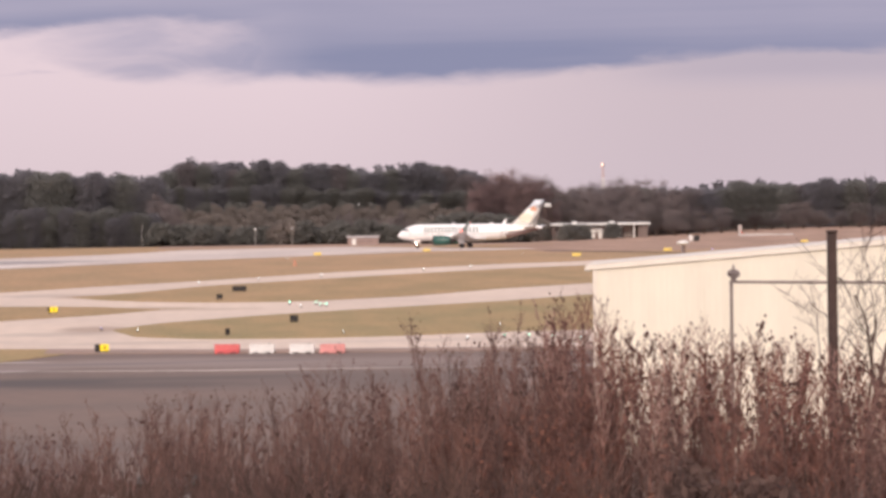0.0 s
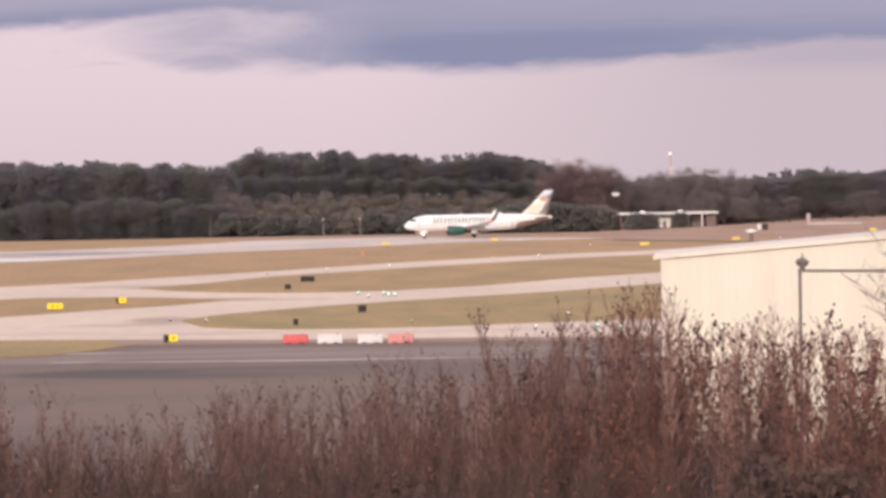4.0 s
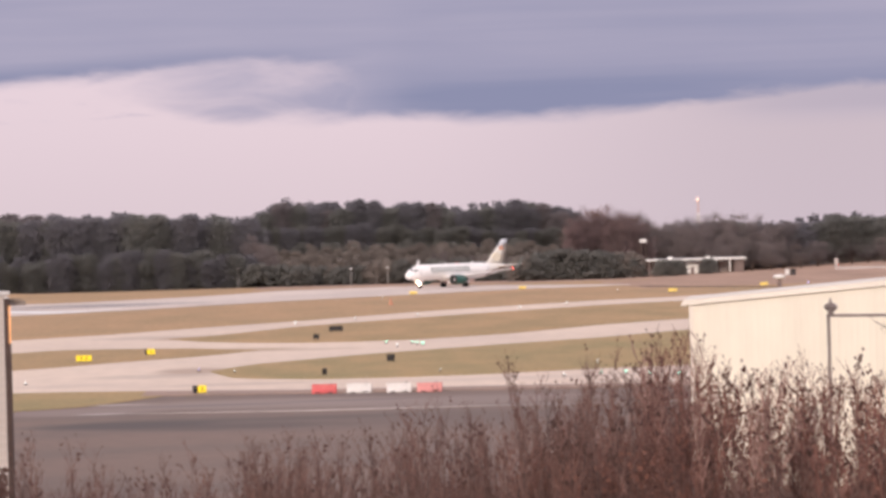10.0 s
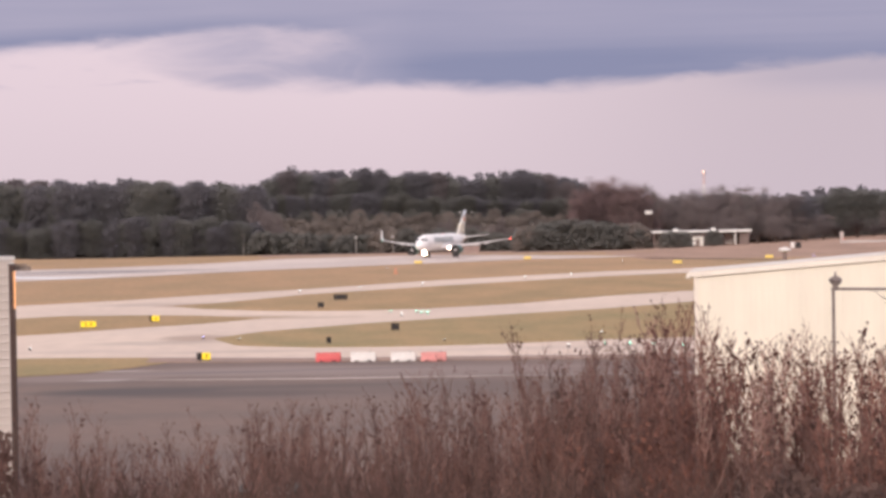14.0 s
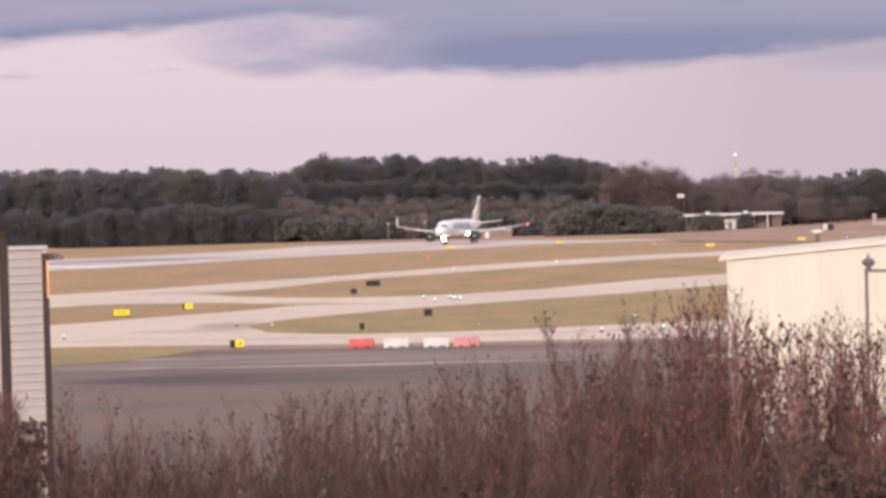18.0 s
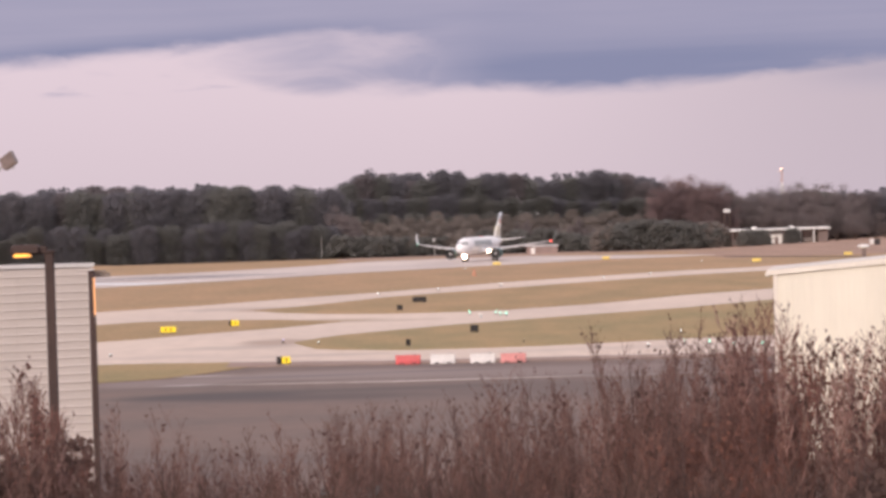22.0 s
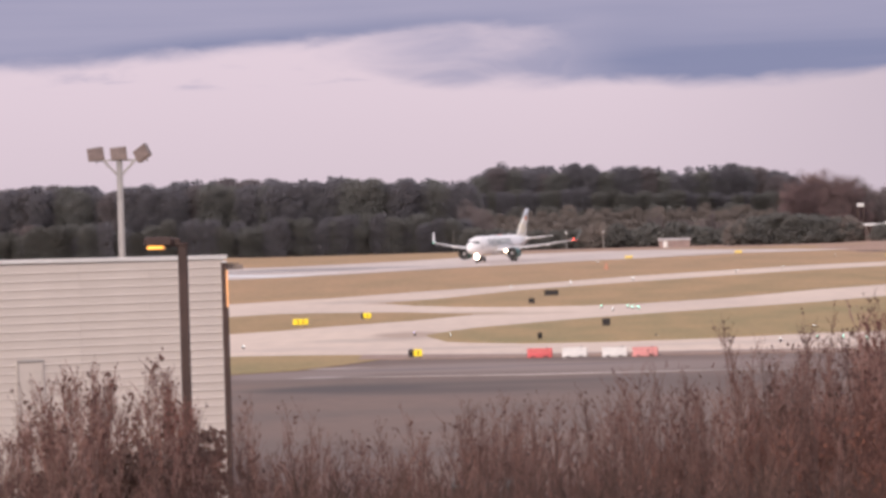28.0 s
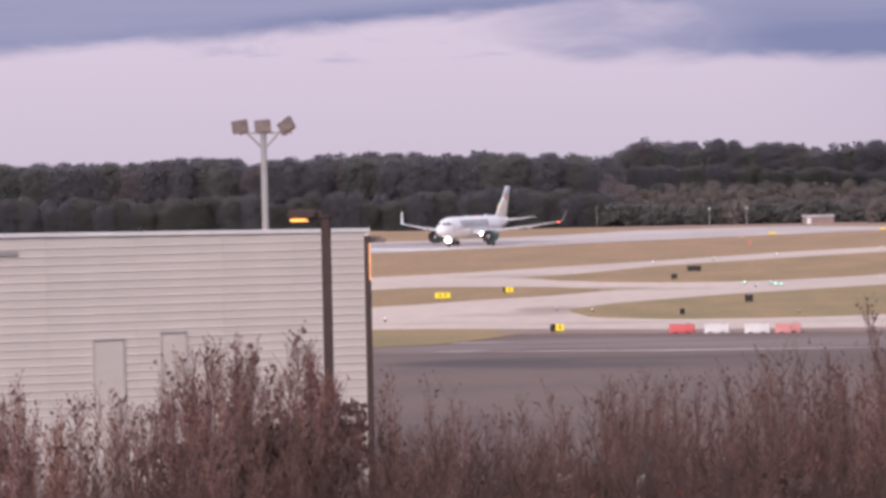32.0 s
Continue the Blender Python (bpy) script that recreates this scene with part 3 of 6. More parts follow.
# one long pale joint across the apron
sheet("apron_joint", -13.5, 32, [(-13.5, 253.0), (0, 249.8), (14, 249.2), (32, 247.6)], [(-13.5, 253.5), (0, 251.0), (14, 250.3), (32, 249.0)], 0.108, M["joint_pale"], "long pale joint across the asphalt apron", "apron", 40, 2)
sheet("runway_streak_1", -66, -20, [(-66, 706), (-54, 708), (-38, 700), (-20, 716)], [(-66, 716), (-54, 742), (-38, 738), (-20, 720)], 0.058, M["pave_grey"], "dark rubber-stained streak along the runway", "runway", 30, 4)
sheet("runway_streak_2", -90, -30, [(-90, 640), (-56, 684), (-44, 686), (-30, 690)], [(-90, 655), (-56, 697), (-44, 700), (-30, 696)], 0.064, M["pave_grey"], "dark rubber-stained streak along the runway", "runway", 30, 4)
sheet("runway_streak_3", 30, 56, [(30, 767), (41, 783), (50, 800), (56, 806)], [(30, 770), (41, 800), (50, 812), (56, 809)], 0.068, M["pave_worn"], "worn brownish streak at the runway's edge", "runway", 24, 4)
sheet("drainage_ditch", 76, 99, [(76, 775), (82, 750), (90, 731), (99, 706)], [(76, 778), (82, 764), (90, 744), (99, 710)], 0.14, M["ditch"], "dark narrow ditch in the brown field", "ditch", 24, 3)
sheet("apron_edge", -14, 60, [(-14, 281), (0, 277.5), (24, 273.5), (60, 268)], [(-14, 289.4), (0, 283.2), (24, 279.2), (60, 272.6)], 0.135, M["edge_rust"], "rusty brown dirt along the apron's edge", "apron", 40, 3)
# threshold strip; the wet sheen on it is put into its white
sheet("runway_marking", -60, -36.5, [(-60, 655), (-57, 646), (-48, 629), (-42, 634), (-36.5, 669)], [(-60, 678), (-57, 664), (-48, 650), (-42, 648), (-36.5, 671)], 0.07, M["sheen_white"], "white threshold strip with wet sheen in its colour", "road marking", 24, 4)


# ---- the airliner ----
def foil(le, te, y, z, thick):
    """A wing section from leading to trailing edge (x), at y and z."""
    c = le - te
    shape = ((0.0, 0.0), (0.06, 0.42), (0.25, 0.6), (0.6, 0.4), (1.0, 0.02), (0.6, -0.28), (0.25, -0.4), (0.06, -0.3))
    return [(le - c * s, y, z + c * thick * h) for s, h in shape]


FUSELAGE = ((17.70, 0.06, 3.20), (17.45, 0.48, 3.22), (16.9, 0.88, 3.32), (16.1, 1.25, 3.48), (15.0, 1.58, 3.66), (13.7, 1.84, 3.82), (12.0, 1.975, 3.9),
            (-7.5, 1.975, 3.9), (-10.0, 1.86, 4.0), (-12.5, 1.55, 4.18), (-15.0, 1.15, 4.42), (-17.5, 0.72, 4.68), (-19.4, 0.34, 4.86), (-19.86, 0.12, 4.9))


def hull_radius(x):
    for (a, r, z), (b, s, w) in zip(FUSELAGE, FUSELAGE[1:]):
        if b <= x <= a:
            k = (a - x) / (a - b)
            return r + (s - r) * k, z + (w - z) * k
    return 0.1, 5.2


def ring(x, sides=28):
    r, z = hull_radius(x)
    return [(x, r * math.sin(k * math.tau / sides), z + 1.03 * r * math.cos(k * math.tau / sides)) for k in range(sides)]


def hull_patch(x0, x1, a0, a1, side, lift=0.025, nx=6, na=4):
    """A patch that lies on the hull between two angles from the top (degrees), on one side."""
    v, f = [], []
    for i in range(nx + 1):
        x = x0 + (x1 - x0) * i / nx
        r, z = hull_radius(x)
        for j in range(na + 1):
            a = radians(a0 + (a1 - a0) * j / na)
            v.append((x, side * (r + lift) * math.sin(a), z + 1.03 * (r + lift) * math.cos(a)))
    for i in range(nx):
        for j in range(na):
            k = i * (na + 1) + j
            q = (k, k + 1, k + na + 2, k + na + 1)
            f.append(q if side * (x1 - x0) > 0 else tuple(reversed(q)))
    return Build().add(v, f)


def make_airliner():
    p = thing("airliner", "white twin-engine airliner with yellow tail and lit lamps", "airplane")
    xs = [c[0] for c in FUSELAGE[:7]] + [9, 6, 3, 0, -3, -6] + [c[0] for c in FUSELAGE[7:]]
    body = part("fuselage", Build().loft([ring(x) for x in xs]), M["plane_white"], p, "glossy white fuselage", smooth=True)
    part("belly_fairing", Build().loft([[(x, w * math.sin(k * math.tau / 16), 2.45 + h * math.cos(k * math.tau / 16)) for k in range(16)] for x, w, h in ((6.5, 0.5, 0.3), (5, 1.7, 0.75), (2, 2.05, 0.85), (-3, 2.05, 0.85), (-5.5, 1.5, 0.6), (-7, 0.4, 0.2))]), M["plane_grey"], p, smooth=True)
    for side in (-1, 1):
        part("rear_panel", hull_patch(-9.5, -19.0, 95, 175, side), M["plane_rear"], p, "dull mauve rear underside", smooth=True)
        part("tail_band", hull_patch(-11.5, -18.8, 8, 94, side), M["tail_yellow"], p, "pale yellow rear fuselage", smooth=True)
        # the airline's name, as plain bars
        for k in range(16):
            x = 10.3 - 0.9 * k
            part("title_bar", hull_patch(x, x - 0.52, 50, 91, side, 0.03, 1, 5), M["title"], p, "dark grey-green painted bar")
        for k in range(26):
            x = 12.6 - 0.9 * k
            if not -1.2 < x < -0.3:
                part("cabin_window", hull_patch(x, x - 0.2, 94, 100, side, 0.035, 1, 1), M["dark_glass"], body)
        for x in (14.4, -10.6):
            part("cabin_door", hull_patch(x, x - 0.85, 62, 112, side, 0.03, 2, 6), M["plane_grey"], body, "closed cabin door")
        for k, (x0, x1) in enumerate(((16.35, 15.75), (15.7, 15.1), (15.05, 14.6))):
            part("cockpit_window", hull_patch(x0, x1, (10, 34, 50)[k], (44, 62, 66)[k], side, 0.03, 2, 3), M["dark_glass"], body, "dark cockpit pane")
        secs = [foil(5.4, -2.7, side * 1.2, 2.55, 0.13), foil(4.4, -2.7, side * 2.4, 2.65, 0.13), foil(1.7, -2.55, side * 6.5, 3.05, 0.12), foil(-0.9, -3.65, side * 12, 3.7, 0.11), foil(-3.3, -4.95, side * 17.0, 4.45, 0.10)]
        wing = part("wing", Build().loft(secs if side < 0 else [list(reversed(s)) for s in secs]), M["plane_grey"], p, "pale grey swept wing", smooth=True)
        lets = [[(a, side * y, z) for a, y, z in ((le, yy - 0.05, zz), (te, yy - 0.02, zz), (te, yy + 0.04, zz + 0.02), (le, yy + 0.06, zz + 0.02))] for le, te, yy, zz in ((-3.3, -4.95, 17.0, 4.42), (-3.9, -5.2, 17.45, 4.75), (-4.8, -5.7, 17.75, 5.8), (-5.6, -6.1, 17.95, 6.95))]
        # sun on one winglet is put into its colour, white instead of grey-green
        part("winglet", Build().loft(lets if side < 0 else [list(reversed(s)) for s in lets]), M["plane_white" if side < 0 else "winglet_green"], wing, "upturned winglet coloured white for the sun on it" if side < 0 else "grey-green upturned winglet")
        nav = Build().box(-3.7, -3.25, side * 17.05 - 0.13, side * 17.05 + 0.13, 4.35, 4.6, 0.06)
        part("navigation_light", nav, M["lamp_red" if side > 0 else "lens_green"], wing, "red navigation light" if side > 0 else "green navigation light")
        for y in (3.6, 8.3, 11.2):
            part("flap_fairing", Build().tube([(-0.5, side * y, 2.55 + y * 0.08), (-2.4, side * y, 2.4 + y * 0.08), (-4.2, side * y, 2.75 + y * 0.08)], [0.05, 0.2, 0.04], 8), M["plane_grey"], wing, smooth=True)
        tail = [foil(-14.6, -18.4, side * 0.4, 4.75, 0.1), foil(-16.4, -19.0, side * 3.4, 5.05, 0.1), foil(-18.0, -19.5, side * 6.22, 5.35, 0.09)]
        part("tailplane", Build().loft(tail if side < 0 else [list(reversed(s)) for s in tail]), M["plane_white"], p, smooth=True)
        y, zc = side * 5.75, 1.95
        shape = ((6.55, 1.02), (6.7, 1.14), (6.5, 1.22), (5.6, 1.28), (4.2, 1.24), (3.0, 1.05), (2.4, 0.86))
        eng = part("engine", Build().loft([[(x, y + r * math.cos(-k * math.tau / 22), zc + r * math.sin(-k * math.tau / 22)) for k in range(22)] for x, r in shape], caps=False), M["plane_green"], p, "dark green engine nacelle", smooth=True)
        part("intake_ring", Build().loft([[(x, y + r * math.cos(-k * math.tau / 22), zc + r * math.sin(-k * math.tau / 22)) for k in range(22)] for x, r in ((6.3, 0.96), (6.74, 1.05), (6.72, 1.18), (6.42, 1.25))], caps=False), M["dark_metal"], eng, "dark metal intake lip", smooth=True)
        part("fan", Build().tube([(6.0, y, zc), (5.9, y, zc)], [1.0, 1.0], 22), M["dark_metal"], eng)
        part("spinner", Build().tube([(6.45, y, zc), (6.25, y, zc), (5.98, y, zc)], [0.03, 0.2, 0.32], 12), M["plane_grey"], eng)
        part("exhaust", Build().tube([(2.6, y, zc), (1.6, y, zc), (1.0, y, zc)], [0.62, 0.45, 0.12], 14), M["dark_metal"], eng, smooth=True)
        part("pylon", Build().loft([[(5.4, y - 0.15, 3.0), (5.4, y + 0.15, 3.0), (0.5, y + 0.15, 2.8), (0.5, y - 0.15, 2.8)], [(4.0, y - 0.12, 3.4), (4.0, y + 0.12, 3.4), (0.0, y + 0.12, 3.3), (0.0, y - 0.12, 3.3)]]), M["plane_white"], eng)
        gear = part("main_gear", Build().tube([(0.1, side * 3.8, 2.7), (0, side * 3.8, 0.58)], [0.17, 0.13], 10).tube([(0, side * 3.8 - 0.5, 0.58), (0, side * 3.8 + 0.5, 0.58)], [0.09, 0.09], 8).tube([(0.1, side * 2.4, 2.3), (0, side * 3.75, 1.3)], [0.07, 0.07], 6), M["metal"], p)
        for dy in (-0.46, 0.46):
            wheel(gear, 0, side * 3.8 + dy, 0.58, 0.58, 0.4)
        part("gear_door", Build().box(-0.75, 0.75, side * 4.3 - 0.03, side * 4.3 + 0.03, 1.15, 2.75, 0.02), M["plane_grey"], gear)
        # landing lamps at the wing root
        part("landing_light", Build().tube([(3.62, side * 3.3, 2.5), (3.66, side * 3.3, 2.5)], [0.4, 0.34], 14), M["lamp_white"], wing, "bright landing light")
    fin = [foil(-11.3, -18.3, 0, 0, 0.09), foil(-14.4, -19.0, 0, 0, 0.09), foil(-18.0, -20.4, 0, 0, 0.085)]
    zs = (5.35, 8.0, 11.76)

    def upright(sec, z):
        return [(x, h, z) for x, _, h in sec]

    def fin_at(z, lift=0.0):
        for i in (0, 1):
            if zs[i] <= z <= zs[i + 1]:
                k = (z - zs[i]) / (zs[i + 1] - zs[i])
                return [(p1[0] + (p2[0] - p1[0]) * k, (p1[2] + (p2[2] - p1[2]) * k) * (1 + lift), z) for p1, p2 in zip(fin[i], fin[i + 1])]
    f = part("fin", Build().loft([upright(s, z) for s, z in zip(fin, zs)]), M["tail_yellow"], p, "pale yellow tail fin", smooth=True)
    part("fin_top", Build().loft([fin_at(z, 0.15) for z in (9.7, 10.7, 11.74)]), M["tail_blue"], f, "pale blue top of the fin", smooth=True)
    for side in (-1, 1):
        n = 14
        for x0, z0, rx, rz, y0, colour, label in ((-15.7, 7.3, 1.7, 1.2, 0.30, "tail_gold", "plain pale gold painted patch"), (-17.6, 9.5, 0.85, 0.6, 0.22, "tail_orange", "plain orange painted patch")):
            v = [(x0 + rx * math.cos(k * math.tau / n) * (1 + 0.15 * math.sin(3 * k)), side * (y0 - 0.06), z0 + rz * math.sin(k * math.tau / n)) for k in range(n)]
            w = [(x, side * y0, z) for x, _, z in v]
            part("fin_patch", Build().loft([v, w] if side < 0 else [w, v]), M[colour], f, label)
    nose = part("nose_gear", Build().tube([(12.75, 0, 2.3), (12.64, 0, 0.38)], [0.11, 0.09], 10).tube([(12.64, -0.3, 0.38), (12.64, 0.3, 0.38)], [0.06, 0.06], 8), M["metal"], p)
    for dy in (-0.25, 0.25):
        wheel(nose, 12.64, dy, 0.38, 0.38, 0.22)
    part("taxi_light", Build().tube([(12.82, 0, 1.4), (12.86, 0, 1.4)], [0.52, 0.46], 14), M["lamp_white"], nose, "bright white taxi light")
    part("nose_gear_door", Build().box(12.0, 13.4, -0.5, -0.46, 1.3, 2.2, 0.02).box(12.0, 13.4, 0.46, 0.5, 1.3, 2.2, 0.02), M["plane_white"], nose)
    part("antenna", Build().box(3.0, 3.5, -0.03, 0.03, 5.85, 6.25), M["plane_white"], p)
    part("antenna", Build().box(-7.0, -6.4, -0.03, 0.03, 5.85, 6.3), M["plane_white"], p)
    part("beacon_light", Build().blob((-1.2, 0, 6.0), 0.2, 0.2, 0.16, random.Random(3), 0.0), M["lens_red"], p, "red beacon on the roof")
    return p


def wheel(parent, x, y, z, r, w):
    t = part("wheel", Build().tube([(x, y - w / 2, z), (x, y - w * 0.38, z), (x, y + w * 0.38, z), (x, y + w / 2, z)], [r * 0.82, r, r, r * 0.82], 18), M["rubber"], parent, smooth=True)
    return t


airliner = make_airliner()


# ---- hangars ----
def make_left_hangar():
    """Its near wall runs away to the right; local x along the wall from the far corner, y inwards, z up."""
    turn = 22.0
    h = thing("grey_hangar", "pale grey metal hangar with horizontal siding beside the apron", "hangar", at=pose(-12.16, 137.6, 2.6, 0, 0, turn) @ Matrix.Scale(0.8, 4))
    L, top, foot = 30.0, 10.62, -3.3

    def top_at(x):
        return top + 0.010 * -x
    wall = part("wall", Build().loft([[(-L, 0.06, foot), (0, 0.06, foot), (0, 0.3, foot), (-L, 0.3, foot)], [(-L, 0.06, top_at(-L) - 0.2), (0, 0.06, top - 0.2), (0, 0.3, top - 0.2), (-L, 0.3, top_at(-L) - 0.2)]]), M["siding_gap"], h)
    part("side_wall", Build().box(-0.3, -0.02, 0.3, 24, foot, top - 1.45), M["siding"], h)
    part("side_wall", Build().box(-L, -L + 0.3, 0.3, 24, foot, top - 1.4), M["siding"], h)
    part("rear_wall", Build().box(-L, 0, 24, 24.3, foot, top - 1.4), M["siding"], h)
    step = 0.415
    n = int((top - foot) / step)
    bays = [0.0, -4.0, -7.6, -12.1, -16.6, -21.2, -25.6, -L]
    me = {}
    for r in range(n):
        z = foot + r * step
        for b0, b1 in zip(bays, bays[1:]):
            w = b0 - b1 - 0.03
            key = round(w, 3)
            if key not in me:
                me[key] = Build().loft([[(x, y, zz) for y, zz in ((-0.044, 0.0), (-0.056, 0.025), (-0.048, 0.06), (-0.020, 0.10), (-0.014, step - 0.012), (0.058, step - 0.015), (0.058, 0.0))] for x in (0, w)]).mesh("board", M["siding"])
            ob = part("siding_board", me[key], None, wall)
            ob.location = (b1 + 0.015, 0, z)
    for b in bays[1:-1]:
        part("seam_strip", Build().box(b - 0.02, b + 0.02, -0.030, 0.05, foot, top_at(b) - 0.25), M["siding"], wall)
    part("fascia", Build().loft([[(-L, -0.09, top_at(-L) - 0.2), (-L, -0.09, top_at(-L)), (-L, 0.5, top_at(-L)), (-L, 0.5, top_at(-L) - 0.2)], [(0.12, -0.09, top - 0.2), (0.12, -0.09, top), (0.12, 0.5, top), (0.12, 0.5, top - 0.2)]]), M["trim_grey"], h, "pale roof edge trim")
    part("roof", Build().loft([[(-L, 0.3, top_at(-L) + 0.0), (0.1, 0.3, top), (0.1, 0.3, top - 0.15), (-L, 0.3, top_at(-L) - 0.15)], [(-L, 12, top - 0.4), (0.1, 12, top - 0.6), (0.1, 12, top - 0.75), (-L, 12, top - 0.55)], [(-L, 24.4, top - 1.2), (0.1, 24.4, top - 1.3), (0.1, 24.4, top - 1.45), (-L, 24.4, top - 1.35)]]), M["roof_metal"], h)
    part("corner_trim", Build().box(-0.16, 0.1, -0.1, 0.2, foot, top - 0.3, 0.02), M["trim_grey"], h)
    for x0, x1, z in ((-14.3, -12.85, 5.35), (-10.85, -9.65, 5.6)):
        d = part("tall_door", Build().box(x0, x1, -0.10, -0.02, foot, z, 0.02), M["siding"], h, "plain tall grey door leaf")
        part("door_header", Build().box(x0 - 0.08, x1 + 0.08, -0.17, -0.02, z, z + 0.12, 0.02), M["galvanised"], d)
        part("door_frame", Build().box(x0 - 0.08, x0, -0.13, -0.02, foot, z).box(x1, x1 + 0.08, -0.13, -0.02, foot, z), M["siding_gap"], d)
    part("door_track", Build().box(-0.5, 1.15, 0.5, 0.75, top - 0.76, top - 0.52, 0.03).box(-0.5, 0.9, 0.45, 0.8, top - 0.5, top - 0.42), M["track_tan"], h, "brown door track past the corner")
    v = part("roof_vent", Build().tube([(-20.6, 0.5, top), (-20.6, 0.5, top + 0.42)], [0.16, 0.16], 10).tube([(-20.6, 0.5, top + 0.42), (-20.6, 0.5, top + 0.55)], [0.3, 0.1], 10), M["trim_grey"], h)
    part("roof_vent", Build().box(-11.8, -11.6, 0.2, 0.4, top + 0.1, top + 0.32, 0.03), M["dark_metal"], h)
    part("wall_vent", Build().box(-19.5, -18.05, -0.14, -0.03, 9.68, 9.93, 0.02), M["galvanised"], h, "narrow dark wall vent")
    return h


def make_right_hangar():
    """Gable wall towards the camera, ribbed cream sheets; local x along the wall from the left corner."""
    h = thing("cream_hangar", "cream metal hangar with a low gable and ribbed sheets", "hangar", at=pose(18.62, 165, 0, 0, 0, -9))
    L, e, rise, deep = 36.0, 9.25, 0.074, 8.0
    ridge = e + rise * L / 2

    def top(x):
        return e + rise * min(x, L - x)
    wall = part("wall", Build().loft([[(x, 0.05, 0), (x, 0.05, top(x) - 0.1), (x, 0.3, top(x) - 0.1), (x, 0.3, 0)] for x in (0.02, L / 2, L - 0.02)]), M["cream_trim"], h)
    part("side_wall", Build().box(0.02, 0.3, 0.3, deep, 0, e - 0.1), M["cream"], h)
    part("side_wall", Build().box(L - 0.3, L - 0.02, 0.3, deep, 0, e - 0.1), M["cream"], h)
    part("rear_wall", Build().box(0.3, L - 0.3, deep - 0.3, deep, 0, e), M["cream"], h)
    w = 0.9
    for k in range(int(L / w)):
        x0 = k * w
        pts, xs = [], []
        for i in range(3):
            s = x0 + i * 0.3
            xs += [(s + 0.005, 0.0), (s + 0.18, 0.0), (s + 0.21, -0.008), (s + 0.27, -0.008), (s + 0.295, 0.0)]
        rows = [[(x, y, 0.0) for x, y in xs], [(x, y, top(x) - 0.12) for x, y in xs]]
        b = Build().loft(rows, caps=False, closed=False)
        part("wall_sheet", b, M["cream"], wall)
    for s in (0, 1):
        a, b = (0 - 0.35, L / 2) if s == 0 else (L / 2, L + 0.35)
        za, zb = (e - rise * 0.35, ridge) if s == 0 else (ridge, e - rise * 0.35)
        part("rake_trim", Build().loft([[(a, -0.14, za - 0.16), (a, -0.14, za + 0.06), (a, -0.05, za + 0.06), (a, -0.05, za - 0.16)], [(b, -0.14, zb - 0.16), (b, -0.14, zb + 0.06), (b, -0.05, zb + 0.06), (b, -0.05, zb - 0.16)]]), M["cream_trim"], h, "pale gable edge trim")
        part("roof_slope", Build().loft([[(a, -0.15, za + 0.065), (a, -0.15, za + 0.11), (a, deep + 0.3, za + 0.11), (a, deep + 0.3, za + 0.065)], [(b, -0.15, zb + 0.065), (b, -0.15, zb + 0.11), (b, deep + 0.3, zb + 0.11), (b, deep + 0.3, zb + 0.065)]]), M["roof_metal"], h)
    part("corner_trim", Build().box(-0.05, 0.16, -0.08, 0.2, 0, e - 0.1, 0.02), M["cream_trim"], h)
    part("gutter", Build().box(-0.42, -0.2, -0.3, deep, e - 0.22, e - 0.02, 0.03), M["cream_trim"], h)
    return h


make_left_hangar()
make_right_hangar()


# ---- masts, posts and lamps ----
def make_floodlight_mast():
    x, y, top = -39.15, 330, 18.3
    m = thing("floodlight_mast", "grey steel floodlight mast with three lamp heads", "light mast", at=pose(x, y, ground_z(x, y)))
    part("pole", Build().tube([(0, 0, 0), (0, 0, 6), (0, 0, top - 0.2)], [0.42, 0.36, 0.3], 14), M["galvanised"], m, smooth=True)
    part("crossbar", Build().box(-2.2, 2.2, -0.08, 0.08, top - 0.42, top - 0.26, 0.02), M["galvanised"], m)
    for s in (-1, 1):
        part("brace", Build().tube([(0, 0, top - 2.0), (s * 1.5, 0, top - 0.4)], [0.11, 0.11], 8), M["galvanised"], m)
    for dx, rz, tilt in ((-2.35, 14, -8), (0.0, 0, -4), (2.4, -30, -30)):
        b = Build().loft([[(-0.72, -0.42, -0.42), (0.72, -0.42, -0.42), (0.72, -0.42, 0.42), (-0.72, -0.42, 0.42)], [(-0.66, 0.1, -0.45), (0.66, 0.1, -0.45), (0.66, 0.1, 0.45), (-0.66, 0.1, 0.45)], [(-0.35, 0.5, -0.25), (0.35, 0.5, -0.25), (0.35, 0.5, 0.25), (-0.35, 0.5, 0.25)]])
        f = part("floodlight", b, M["lamp_housing"], m, "boxy grey floodlight head")
        f.matrix_basis = pose(dx, 0, top + 0.3, 0, tilt, rz) @ Matrix.Diagonal((1.12, 1.1, 1.45, 1))
        part("lens", Build().box(-0.64, 0.64, -0.47, -0.425, -0.34, 0.34, 0.02), M["lamp_glass"], f)
        part("yoke", Build().box(-0.07, 0.07, -0.07, 0.07, -0.62, -0.3), M["galvanised"], f)


